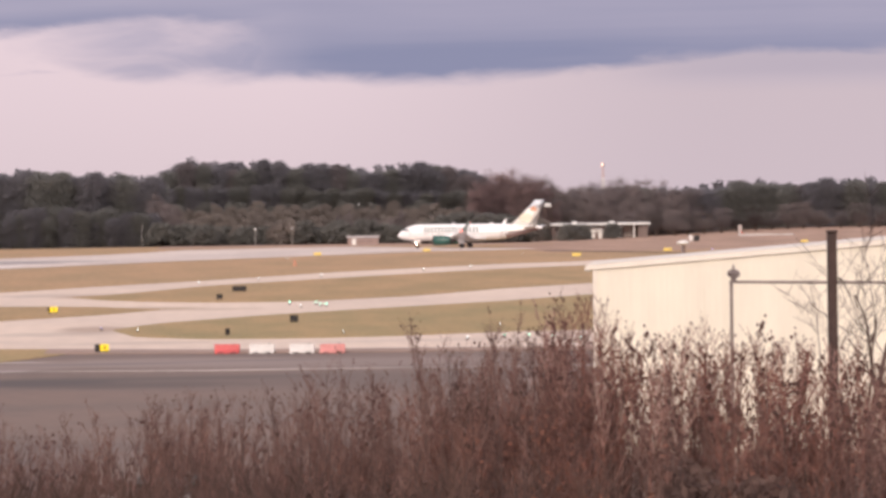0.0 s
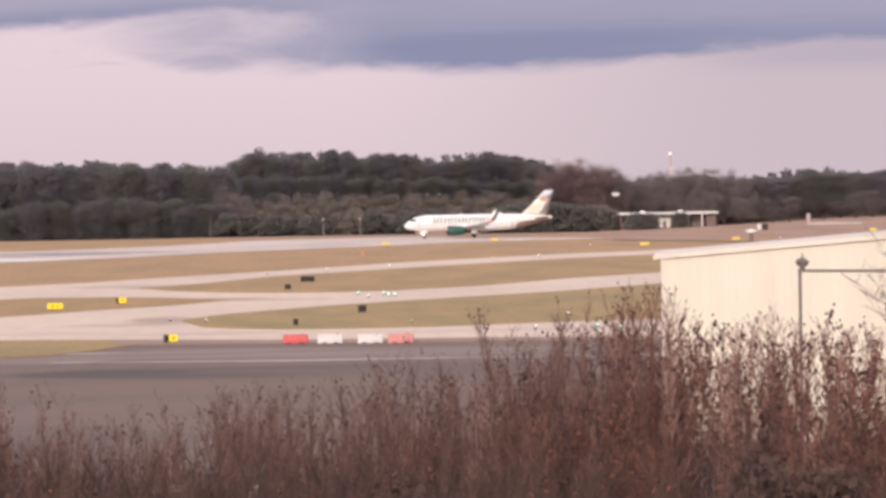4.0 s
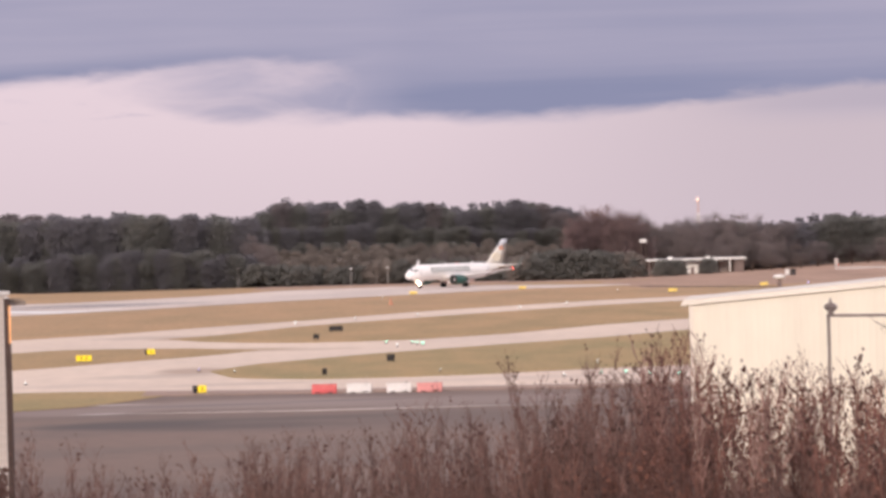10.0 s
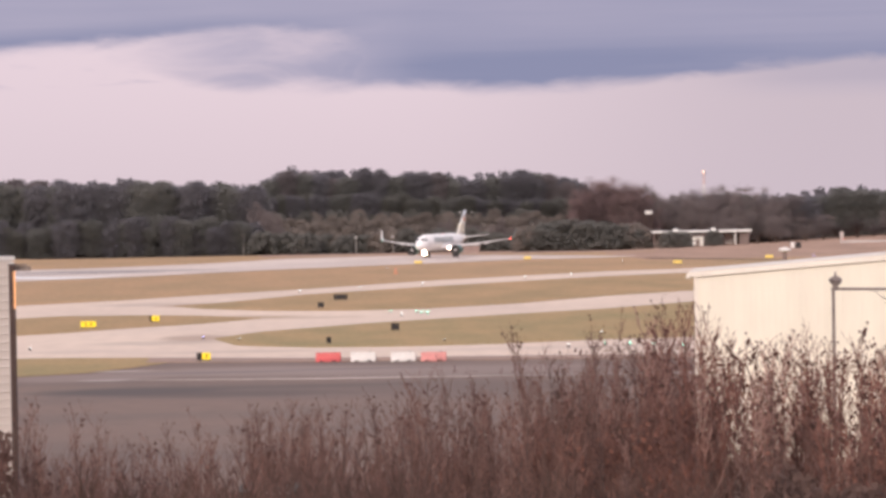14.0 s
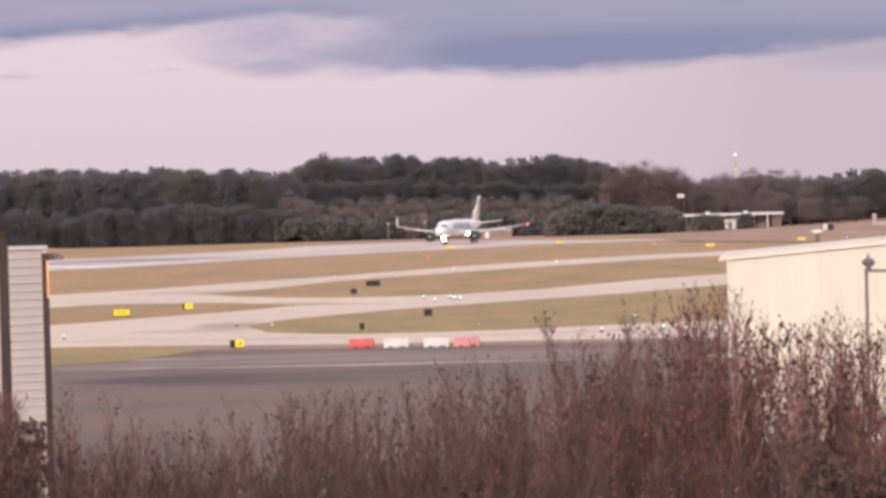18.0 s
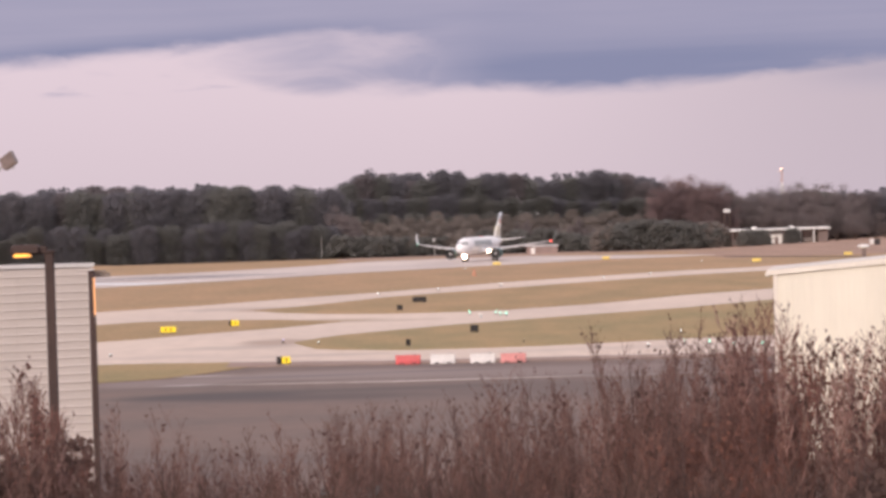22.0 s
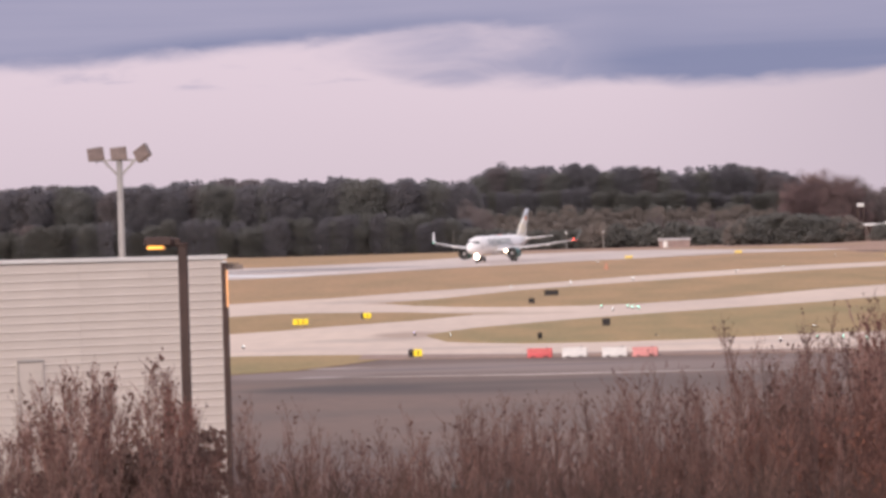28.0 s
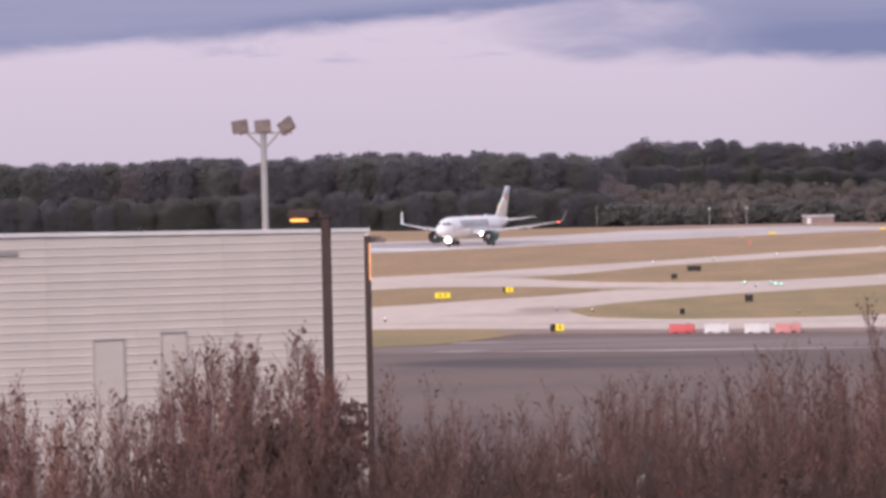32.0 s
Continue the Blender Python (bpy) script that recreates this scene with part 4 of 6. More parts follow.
def make_lamp_pole():
    x, y = -7.55, 75.0
    g = ground_z(x, y)
    m = thing("lamp_pole", "dark bronze square lamp pole with a glowing amber head", "street lamp", at=pose(x, y, g))
    t = 12.2 - g
    part("pole", Build().box(-0.1, 0.1, -0.1, 0.1, 0, t, 0.02), M["bronze"], m)
    part("base_plate", Build().box(-0.22, 0.22, -0.22, 0.22, 0, 0.04, 0.01), M["bronze"], m)
    part("cap", Build().box(-0.12, 0.13, -0.12, 0.12, t, t + 0.06, 0.02), M["bronze"], m)
    part("arm", Build().box(-0.34, -0.05, -0.05, 0.05, t - 0.02, t + 0.16, 0.02), M["bronze"], m)
    head = part("lamp_head", Build().box(-0.84, -0.2, -0.22, 0.22, t - 0.02, t + 0.2, 0.05), M["bronze"], m, "dark shoebox lamp head")
    part("lens", Build().box(-0.77, -0.41, -0.225, 0.2, t - 0.07, t + 0.005, 0.02), M["lamp_amber"], head, "glowing amber lens")


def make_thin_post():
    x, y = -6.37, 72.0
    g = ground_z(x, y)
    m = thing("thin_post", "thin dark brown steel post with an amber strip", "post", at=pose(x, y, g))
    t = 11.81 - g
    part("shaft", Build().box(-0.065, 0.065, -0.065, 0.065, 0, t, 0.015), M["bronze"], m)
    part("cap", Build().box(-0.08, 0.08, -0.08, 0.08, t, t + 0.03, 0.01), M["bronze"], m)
    # amber light on the post's edge, made as an added glowing strip
    part("strip_lamp", Build().box(0.036, 0.075, -0.085, -0.066, t - 0.92, t - 0.12, 0.008), M["amber_gleam"], m, "glowing strip added for amber light on the post")


def make_right_pole():
    x, y = 13.82, 75.0
    g = ground_z(x, y)
    m = thing("dark_pole", "dark bronze square pole in front of the cream hangar", "pole", at=pose(x, y, g))
    part("shaft", Build().box(-0.1, 0.1, -0.1, 0.1, 0, 11.95 - g, 0.02), M["bronze"], m)
    part("cap", Build().box(-0.12, 0.12, -0.12, 0.12, 11.95 - g, 12.02 - g, 0.02), M["bronze"], m)
    part("base_plate", Build().box(-0.22, 0.22, -0.22, 0.22, 0, 0.04, 0.01), M["bronze"], m)


def make_pipe_frame():
    y = 140.0
    x0, z = 21.55, 9.08
    m = thing("pipe_frame", "dark steel pipe frame with a lamp on its corner", "pipe frame", at=pose(x0, y, 0))
    part("post", Build().tube([(0, 0, 0.0), (0, 0, z)], [0.07, 0.07], 10), M["lamp_housing"], m)
    part("post", Build().tube([(9.6, 0, 0.0), (9.6, 0, z - 0.2)], [0.07, 0.07], 10), M["lamp_housing"], m)
    part("crossbar", Build().tube([(-0.08, 0, z), (9.7, 0, z - 0.2)], [0.06, 0.06], 10), M["lamp_housing"], m)
    lamp = part("lamp", Build().blob((0.1, 0, z + 0.33), 0.3, 0.3, 0.22, random.Random(4), 0.06), M["lamp_housing"], m, "round grey lamp housing")
    part("lamp_stem", Build().tube([(0.1, 0, z), (0.1, 0, z + 0.2)], [0.12, 0.12], 8), M["lamp_housing"], lamp)
    part("finial", Build().tube([(0.1, 0, z + 0.5), (0.1, 0, z + 0.72)], [0.06, 0.03], 8), M["lamp_housing"], lamp)


make_floodlight_mast()
make_lamp_pole()
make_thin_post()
make_right_pole()
make_pipe_frame()


# ---- airfield signs, barriers and lights ----
def make_sign(x, y, width, height, yellow, black, label, turn=0):
    s = thing("airfield_sign", label, "airfield sign", "taxiway signs", pose(x, y, ground_z(x, y) + 0.1, 0, 0, turn))
    total = yellow + black
    x0 = -width / 2
    if black:
        w = width * black / total
        part("black_panel", Build().box(x0, x0 + w, -0.09, 0.09, 0.16, 0.16 + height, 0.03), M["sign_black"], s)
        x0 += w + 0.004
    if yellow:
        part("yellow_panel", Build().box(x0, width / 2, -0.09, 0.09, 0.16, 0.16 + height, 0.03), M["sign_far" if y > 500 else "sign_yellow"], s, "lit yellow panel")
        if y < 400:
            w = width / 2 - x0
            for k in ((0.3, 0.62) if w > 1 else (0.42,)):
                part("lettering", Build().box(x0 + w * k, x0 + w * k + 0.16, -0.1, -0.091, 0.3, 0.04 + height), M["sign_mark"], s, "plain dark bar")
    for k in (-0.32, 0.32):
        part("leg", Build().tube([(k * width, 0, 0), (k * width, 0, 0.18)], [0.035, 0.035], 8), M["dark_metal"], s)
    part("base_rail", Build().box(-width / 2, width / 2, -0.05, 0.05, 0.13, 0.165, 0.01), M["dark_metal"], s)


YEL, BLK = "lit yellow taxiway sign on short legs in grass", "black back of a taxiway sign in grass"
make_sign(-24.1, 363, 1.65, 0.62, 1, 0, YEL)
make_sign(-17.75, 378, 1.1, 0.6, 0.78, 0.22, "yellow and black taxiway sign in the grass")
make_sign(-9.2, 281, 1.15, 0.58, 0.62, 0.38, "yellow and black taxiway sign beside the apron")
make_sign(3.55, 450, 1.85, 0.66, 0, 1, BLK)
make_sign(0.85, 418, 0.75, 0.58, 0, 1, BLK)
make_sign(8.08, 339, 0.82, 0.66, 0, 1, BLK)
make_sign(1.3, 311, 0.42, 0.52, 0, 1, "small dark marker box in grass", 20)
for x, y in ((23, 742), (49.5, 782), (72, 668), (98, 726), (144, 818)):
    make_sign(x, y, 1.7, 0.6, 1, 0, "small yellow sign beside the runway")


def make_barrier():
    b = thing("water_barrier", "red water-filled plastic barrier at the apron edge", "barrier", "row of barriers")
    prof = ((0.28, 0.0), (0.28, 0.12), (0.17, 0.34), (0.11, 0.62), (0.09, 0.76), (-0.09, 0.76), (-0.11, 0.62), (-0.17, 0.34), (-0.28, 0.12), (-0.28, 0.0))
    rings = [[(x, -y * s, z * (1 if s == 1 else 0.985)) for y, z in prof] for x, s in ((-1.0, 0.9), (-0.96, 1.0), (0.96, 1.0), (1.0, 0.9))]
    return b, rings


def place_barriers():
    for x, y, colour, label in ((1.08, 277.2, "barrier_red", "red water-filled plastic barrier at the apron edge"), (3.92, 276.5, "barrier_white", "white water-filled plastic barrier at the apron edge"),
                                (7.16, 275.4, "barrier_white", "white water-filled plastic barrier at the apron edge"), (9.6, 274.6, "barrier_pink", "faded pink-red plastic barrier at the apron edge")):
        b, rings = make_barrier()
        tagged(b, label)
        b.matrix_basis = pose(x, y, 0.066, 0, 0, -1.5)
        part("body", Build().loft(rings), M[colour], b)
        for k in (-0.5, 0.5):
            part("forklift_slot", Build().box(k - 0.2, k + 0.2, -0.285, -0.2, 0.02, 0.11), M["sign_black"], b)
            part("groove", Build().box(k - 0.22, k + 0.22, -0.14, -0.10, 0.44, 0.5, 0.01), M[colour], b)
        part("filler_cap", Build().tube([(0.6, 0, 0.75), (0.6, 0, 0.8)], [0.07, 0.07], 10), M["sign_black"], b)
        part("coupling", Build().tube([(1.0, 0, 0.1), (1.0, 0, 0.7)], [0.06, 0.06], 8), M[colour], b)


place_barriers()


def make_taxi_light(x, y, colour, size, label):
    s = thing("taxiway_light", label, "runway light", "airfield lights", pose(x, y, ground_z(x, y) + 0.05))
    part("base", Build().tube([(0, 0, 0), (0, 0, 0.05), (0, 0, 0.22)], [0.16, 0.12, 0.05], 10), M["dark_metal"], s)
    part("lens", Build().tube([(0, 0, 0.22), (0, 0, 0.24 + size * 0.6), (0, 0, 0.24 + size)], [size * 0.5, size * 0.55, size * 0.2], 10), M[colour], s, "glowing lens")


for x, y, c, d in ((-2, 499, "lamp_pale", 0.34), (7, 515, "lamp_pale", 0.34), (17, 530, "lamp_pale", 0.34), (35, 561, "lamp_pale", 0.36), (44, 577, "lamp_pale", 0.34), (9, 398, "lamp_green", 0.3), (10, 387, "lamp_pale", 0.28), (12, 396, "lamp_green", 0.28), (13, 389, "lamp_green", 0.36),
                   (12.4, 391, "lamp_green", 0.3), (-26, 311, "lamp_pale", 0.22), (-7.2, 324, "lamp_pale", 0.22), (-10.8, 330, "lamp_blue", 0.2), (12, 313, "lamp_pale", 0.14), (27.7, 297, "lamp_green", 0.26), (31.7, 291, "lamp_green", 0.26), (29.3, 292, "lamp_green", 0.3), (25.6, 298, "lamp_green", 0.26), (27.4, 323, "lamp_pale", 0.26), (22.2, 296, "lamp_pale", 0.22), (110, 742, "lamp_blue", 0.5), (64, 700, "lamp_pale", 0.3), (15, 690, "lamp_pale", 0.3)):
    make_taxi_light(x, y, c, d * 0.4, {"lamp_pale": "small white taxiway light, lit", "lamp_green": "small green taxiway light, lit", "lamp_blue": "small blue taxiway light, lit"}[c])


# ---- distant things ----
def far_z(x, y):
    return ground_z(x, y)


def make_far_building():
    x, y = 97.5, 985.0
    g = far_z(x + 15, y)
    b = thing("terminal_shed", "long low white-roofed building among dark bushes", "building", at=pose(x, y, g))
    t = 3.3 - g
    part("roof", Build().loft([[(X, -4.2, t - 0.62), (X, -4.2, t - 0.12), (X, 1, t), (X, 6.2, t - 0.12), (X, 6.2, t - 0.62)] for X in (1.0, 30.0)]), M["wall_white"], b, "flat white roof slab")
    # the shadow under the roof is put into this wall's dim brown
    wall = part("back_wall", Build().box(1.4, 29.6, 2.4, 2.7, 0, t - 0.62), M["wall_dim"], b, "wall coloured brown for the shadow under the roof")
    part("side_wall", Build().box(26.6, 29.4, -2.6, 2.4, 0, t - 0.62), M["wall_dim"], b, "brownish end wall")
    for k in range(6):
        part("wall_panel", Build().box(3.0 + 4.0 * k, 5.2 + 4.0 * k, 2.32, 2.4, 0.4, t - 1.1, 0.03), M["wall_pale"], wall)
    for X in (1.6, 6.4, 11.2, 16.6, 21.2, 25.2, 29.0):
        part("column", Build().box(X - 0.2, X + 0.2, -3.6, -3.2, 0, t - 0.62, 0.04), M["wall_white" if X in (21.2, 25.2) else "wall_dim"], b)
    annex = part("annex", Build().box(12.8, 16.2, -1.4, 2.3, 0, t - 1.2, 0.04), M["wall_white"], b, "white room under the roof")
    part("annex_door", Build().box(14.0, 15.0, -1.46, -1.4, 0, 2.0), M["wall_dim"], annex)
    for X in (7.5, 18.5):
        part("roof_unit", Build().box(X, X + 1.4, -0.6, 0.8, t - 0.05, t + 0.5, 0.06), M["wall_white"], b, "small white rooftop unit")


def make_shed():
    x, y = 39.4, 985.0
    g = far_z(x, y)
    b = thing("field_shed", "small pale equipment shed beyond the runway", "shed", at=pose(x, y, g))
    part("wall", Build().box(0, 9, 0, 4, 0, 2.0), M["wall_shed"], b)
    part("roof", Build().loft([[(-0.2, -0.3, 2.0), (-0.2, 2, 2.6), (-0.2, 4.3, 2.0), (-0.2, 4.3, 1.9), (-0.2, -0.3, 1.9)], [(9.2, -0.3, 2.0), (9.2, 2, 2.6), (9.2, 4.3, 2.0), (9.2, 4.3, 1.9), (9.2, -0.3, 1.9)]]), M["wall_pale"], b)
    part("door", Build().box(1.2, 2.4, -0.06, 0.0, 0, 1.8), M["wall_white"], b)


def make_beacon_tower():
    x, y = 174.0, 1500.0
    g = far_z(x, y)
    b = thing("beacon_tower", "red and white lattice tower with a lit beacon on top", "tower", at=pose(x, y, g))
    t = 23.4 - g
    for i in range(9):
        z0, z1 = t * i / 9, t * (i + 1) / 9
        s0, s1 = 0.9 - 0.07 * i, 0.9 - 0.07 * (i + 1)
        bl = Build()
        for sx, sy in ((-1, -1), (1, -1), (1, 1), (-1, 1)):
            bl.tube([(sx * s0, sy * s0, z0), (sx * s1, sy * s1, z1)], [0.13, 0.13], 6)
        for sy in (-1, 1):
            bl.tube([(-s0, sy * s0, z0), (s1, sy * s1, z1)], [0.08, 0.08], 5).tube([(s0, sy * s0, z0), (-s1, sy * s1, z1)], [0.08, 0.08], 5)
        part("lattice_section", bl, M["tower_red" if i > 6 else "wall_white"], b)
    part("platform", Build().box(-1.2, 1.2, -0.8, 0.8, t, t + 0.2, 0.05), M["galvanised"], b)
    # the lamp head turns once in two seconds and shines to one side
    head = part("beacon_head", Build().box(-0.5, 0.5, -0.2, 0.4, 0, 1.1, 0.1), M["lamp_housing"], b, "turning beacon head, lit on one side")
    head.location = (0, 0, t + 0.2)
    part("beacon_lens", Build().box(-0.44, 0.44, -0.36, -0.205, 0.1, 1.0, 0.06), M["lamp_beacon"], head, "glowing beacon lens")
    return head


def make_far_mast(x, y, top, head, label, colour="wall_pale", tip="wall_white", thick=0.14):
    g = far_z(x, y)
    b = thing("antenna_mast", label, "mast", "far masts", pose(x, y, g))
    part("mast", Build().tube([(0, 0, 0), (0, 0, top)], [thick, thick * 0.7], 8), M[colour], b)
    part("head", Build().blob((0, 0, top + head * 0.5), head, head, head * 0.7, random.Random(int(x)), 0.12), M[tip], b)


def make_white_marker(x, y, w, h, label, lamp=False):
    b = thing("equipment_box", label, "equipment box", "", pose(x, y, far_z(x, y)))
    part("cabinet", Build().box(-w / 2, w / 2, -0.6, 0.6, 0.2, h, 0.08), M["wall_pale" if lamp else "wall_white"], b)
    part("plinth", Build().box(-w / 2 - 0.1, w / 2 + 0.1, -0.7, 0.7, 0, 0.2), M["wall_pale"], b)
    part("door_seam", Build().box(-0.03, 0.03, -0.63, -0.59, 0.35, h - 0.15), M["wall_pale"], b)
    if lamp:
        part("marker_lamp", Build().box(0.2, 0.6, -0.8, -0.6, 0.3, 0.6, 0.05), M["lens_red"], b, "small red lamp")


# a small white hut; the timber stand is added to hold it up
def make_white_hut():
    x, y = 99.7, 1003.0
    b = thing("tank_on_stand", "small white hut on an added dark stand", "tank", at=pose(x, y, far_z(x, y)))
    for sx in (-0.8, 0.8):
        part("stand_leg", Build().box(sx - 0.12, sx + 0.12, -0.12, 0.12, 0, 10.0), M["bark"], b)
    part("stand_deck", Build().box(-1.1, 1.1, -0.8, 0.8, 9.9, 10.05), M["bark"], b)
    part("tank", Build().box(-1.0, 1.0, -0.8, 0.8, 10.05, 11.1, 0.15), M["wall_white"], b)


def make_dish():
    x, y = 98.3, 704.0
    b = thing("wind_sensor", "white mushroom-shaped sensor on a dark stem", "sensor", at=pose(x, y, far_z(x, y)))
    part("stem", Build().tube([(0, 0, 0), (0, 0, 1.7)], [0.5, 0.35], 10), M["wall_dim"], b, "dark stem")
    part("cap", Build().tube([(0, 0, 1.7), (0, 0, 2.0), (0, 0, 2.45), (0, 0, 2.65)], [0.6, 1.3, 1.2, 0.4], 14), M["wall_white"], b, smooth=True)


def make_orange_marker():
    b = thing("marker_cone", "faded orange marker beside the taxiway", "marker", at=pose(15, 618, far_z(15, 618) + 0.0))
    part("cone", Build().tube([(0, 0, 0.05), (0, 0, 0.7), (0, 0, 1.25)], [0.4, 0.28, 0.1], 10), M["orange"], b)
    part("base", Build().box(-0.6, 0.6, -0.6, 0.6, 0, 0.06), M["orange"], b)


make_far_building()
make_shed()
beacon_head = make_beacon_tower()
make_far_mast(12.8, 1003, 4.6, 0.42, "grey antenna mast before the shrubs", "galvanised")
make_far_mast(23.7, 1003, 4.7, 0.42, "grey antenna mast before the shrubs", "galvanised")
make_far_mast(192.1, 1500, 15.2, 0.9, "dark far antenna rising over the woods", "bark", "bark")
make_far_mast(56.4, 1196, 3.1, 0.32, "dark mast with a white lamp against the pines", "bark", "wall_white", thick=0.1)
make_far_mast(52.0, 1196, 3.1, 0.32, "dark mast with a white lamp against the pines", "bark", "wall_white", thick=0.1)
make_far_mast(-20.6, 1006, 6.4, 0.14, "thin grey pole before the dark wood", "galvanised", "galvanised", thick=0.1)
make_white_marker(125.0, 880, 0.95, 1.7, "white equipment cabinet on the brown grass")
make_white_marker(148.9, 950, 1.0, 2.6, "tall pale equipment cabinet with a red lamp", True)
dark_box = thing("equipment_box", "dark grey equipment box beside a white cabinet", "equipment box", at=pose(126.6, 881, far_z(126.6, 881)))
part("cabinet", Build().box(-0.7, 0.7, -0.5, 0.5, 0, 1.5, 0.06), M["dark_metal"], dark_box)
part("lid", Build().box(-0.78, 0.78, -0.58, 0.58, 1.5, 1.6, 0.02), M["dark_metal"], dark_box)
kerb = thing("low_barrier", "long low pale concrete barrier on the rise", "barrier", at=pose(149.5, 908, far_z(149.5, 908), 0, 0, -44))
for k in range(6):
    part("barrier_block", Build().loft([[(X, Y, Z) for Y, Z in ((-0.3, -0.2), (-0.3, 0.1), (-0.12, 0.55), (0.12, 0.55), (0.3, 0.1), (0.3, -0.2))] for X in (-9 + 3 * k, -6.05 + 3 * k)]), M["wall_pale"], kerb)
make_white_hut()
mound = thing("earth_mound", "pale bare earth mound among the trees", "mound", at=pose(98.0, 1012, far_z(98, 1012)))
part("earth", Build().blob((0, 0, 0), 6.0, 5.0, 8.6, random.Random(8), 0.2).blob((4, 1, 0), 5.0, 4.0, 6.4, random.Random(9), 0.2), M["mound"], mound, smooth=True)
make_dish()
make_orange_marker()


# ---- far trees ----
def leaf_cloud(rng, centres, n, size, loose=1.1):
    """Many small leaf tufts about the given centres (x, y, z, rx, rz), each facing more or less outwards."""
    v, f = [], []
    for cx, cy, cz, rx, rz in centres:
        for _ in range(n):
            a, b, r = rng.uniform(0, math.tau), rng.uniform(-1, 1), rng.random() ** 0.35
            s = math.sqrt(1 - b * b)
            o = Vector((s * math.cos(a), s * math.sin(a), b))
            p = Vector((cx + rx * r * o.x, cy + rx * r * o.y, cz + rz * r * o.z))
            o += Vector((rng.gauss(0, loose), rng.gauss(0, loose), rng.gauss(0, loose) + 0.15))
            u = o.orthogonal().normalized()
            u.rotate(Matrix.Rotation(rng.uniform(0, math.tau), 3, o))
            w = o.cross(u).normalized()
            e = size * rng.uniform(0.6, 1.4)
            k = len(v)
            v += [p - u * e, p + w * e * 0.6, p + u * e, p - w * e * 0.6]
            f.append((k, k + 1, k + 2, k + 3))
    return Build().add(v, f)


def make_pine(seed, low, needles="pine"):
    rng = random.Random(seed)
    h = 20.5
    t = thing("pine_tree", "pine greyed for haze at the wood's edge", "tree", "pines of the far wood")
    lean = rng.uniform(-0.6, 0.6)
    part("trunk", Build().tube([(0, 0, -0.5), (lean * 0.4, 0, h * 0.5), (lean, 0, h * 0.93)], [0.34, 0.24, 0.05], 7), M["bark"], t)
    centres = []
    limbs = Build()
    wide = rng.uniform(3.0, 3.7)
    # one main dome and two lesser heads: x, y, top, radius
    heads = [(lean, 0.0, 0.99, wide)] + [(lean + rng.uniform(-1.8, 1.8), rng.uniform(-1.8, 1.8), rng.uniform(0.84, 0.95), wide * rng.uniform(0.6, 0.8)) for _ in range(2)]
    for j, (hx, hy, top, wr) in enumerate(heads):
        count = (150, 50, 50)[j]
        for i in range(count):
            k = (i + rng.random()) / count
            k = low + (top - low) * (k if j == 0 else 0.55 + 0.45 * k)
            dome = max(0.0, (k - (top - 0.2)) / 0.2)
            reach = wr * math.sqrt(max(0.04, 1 - dome * dome)) * math.sqrt(rng.random()) * (0.8 if k < 0.1 else 1)
            a = i * 2.4 + rng.uniform(-0.5, 0.5)
            c = (hx * k + reach * math.cos(a), hy * k + reach * math.sin(a), h * k - 0.5)
            centres.append((*c, rng.uniform(1.3, 2.2), rng.uniform(1.1, 1.8) * (1 - 0.45 * dome)))
            if j == 0 and i % 6 == 0:
                limbs.tube([(lean * k * 0.9, 0, h * k - 1.0), c], [0.08, 0.02], 4, False)
    part("limb_work", limbs, M["bark"], t, kind="stuff")
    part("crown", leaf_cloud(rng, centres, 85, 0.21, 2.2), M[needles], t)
    return t


def make_bare_tree(seed, colour, h=16.0, low=0.25):
    rng = random.Random(seed)
    t = thing("bare_tree", "leafless winter tree with a russet-grey crown", "tree", "bare trees of the far wood")
    trunk, limbs, centres = Build(), Build(), []
    trunk.tube([(0, 0, -0.5), (0.1, 0, h * 0.3), (0.2, 0.1, h * 0.55)], [0.32, 0.22, 0.12], 7)
    for i in range(26):
        z = h * rng.uniform(low, low + 0.35)
        a = rng.uniform(0, math.tau)
        r = rng.uniform(1.0, 3.6)
        top = h * rng.uniform(low + 0.3, 1.0) - r * 0.5
        e = (r * math.cos(a), r * math.sin(a), top)
        limbs.tube([(0.1, 0, z), (e[0] * 0.6, e[1] * 0.6, (z + top) / 2), e], [0.12, 0.07, 0.02], 4, False)
        centres.append((*e, 1.4, 1.3))
        centres.append((e[0] * 0.7, e[1] * 0.7, (z + top) / 2, 1.1, 1.1))
        if low < 0.2:
            centres.append((e[0] * 0.8, e[1] * 0.8, z + 0.12 * h, 1.6, 1.4))
    part("trunk", trunk, M["bark"], t)
    part("limb_work", limbs, M[colour], t, kind="stuff")
    # fine twigs as thin slivers
    v, f = [], []
    for cx, cy, cz, rx, rz in centres:
        for _ in range(120):
            p = Vector((cx + rng.gauss(0, rx * 0.5), cy + rng.gauss(0, rx * 0.5), cz + rng.gauss(0, rz * 0.5)))
            d = Vector((rng.gauss(0, 0.5), rng.gauss(0, 0.5), rng.uniform(0.4, 1.2))).normalized() * rng.uniform(0.35, 0.8)
            w = d.orthogonal().normalized() * 0.05
            k = len(v)
            v += [p - w, p + w, p + d]
            f.append((k, k + 1, k + 2))
    part("crown", Build().add(v, f), M[colour], t)
    return t


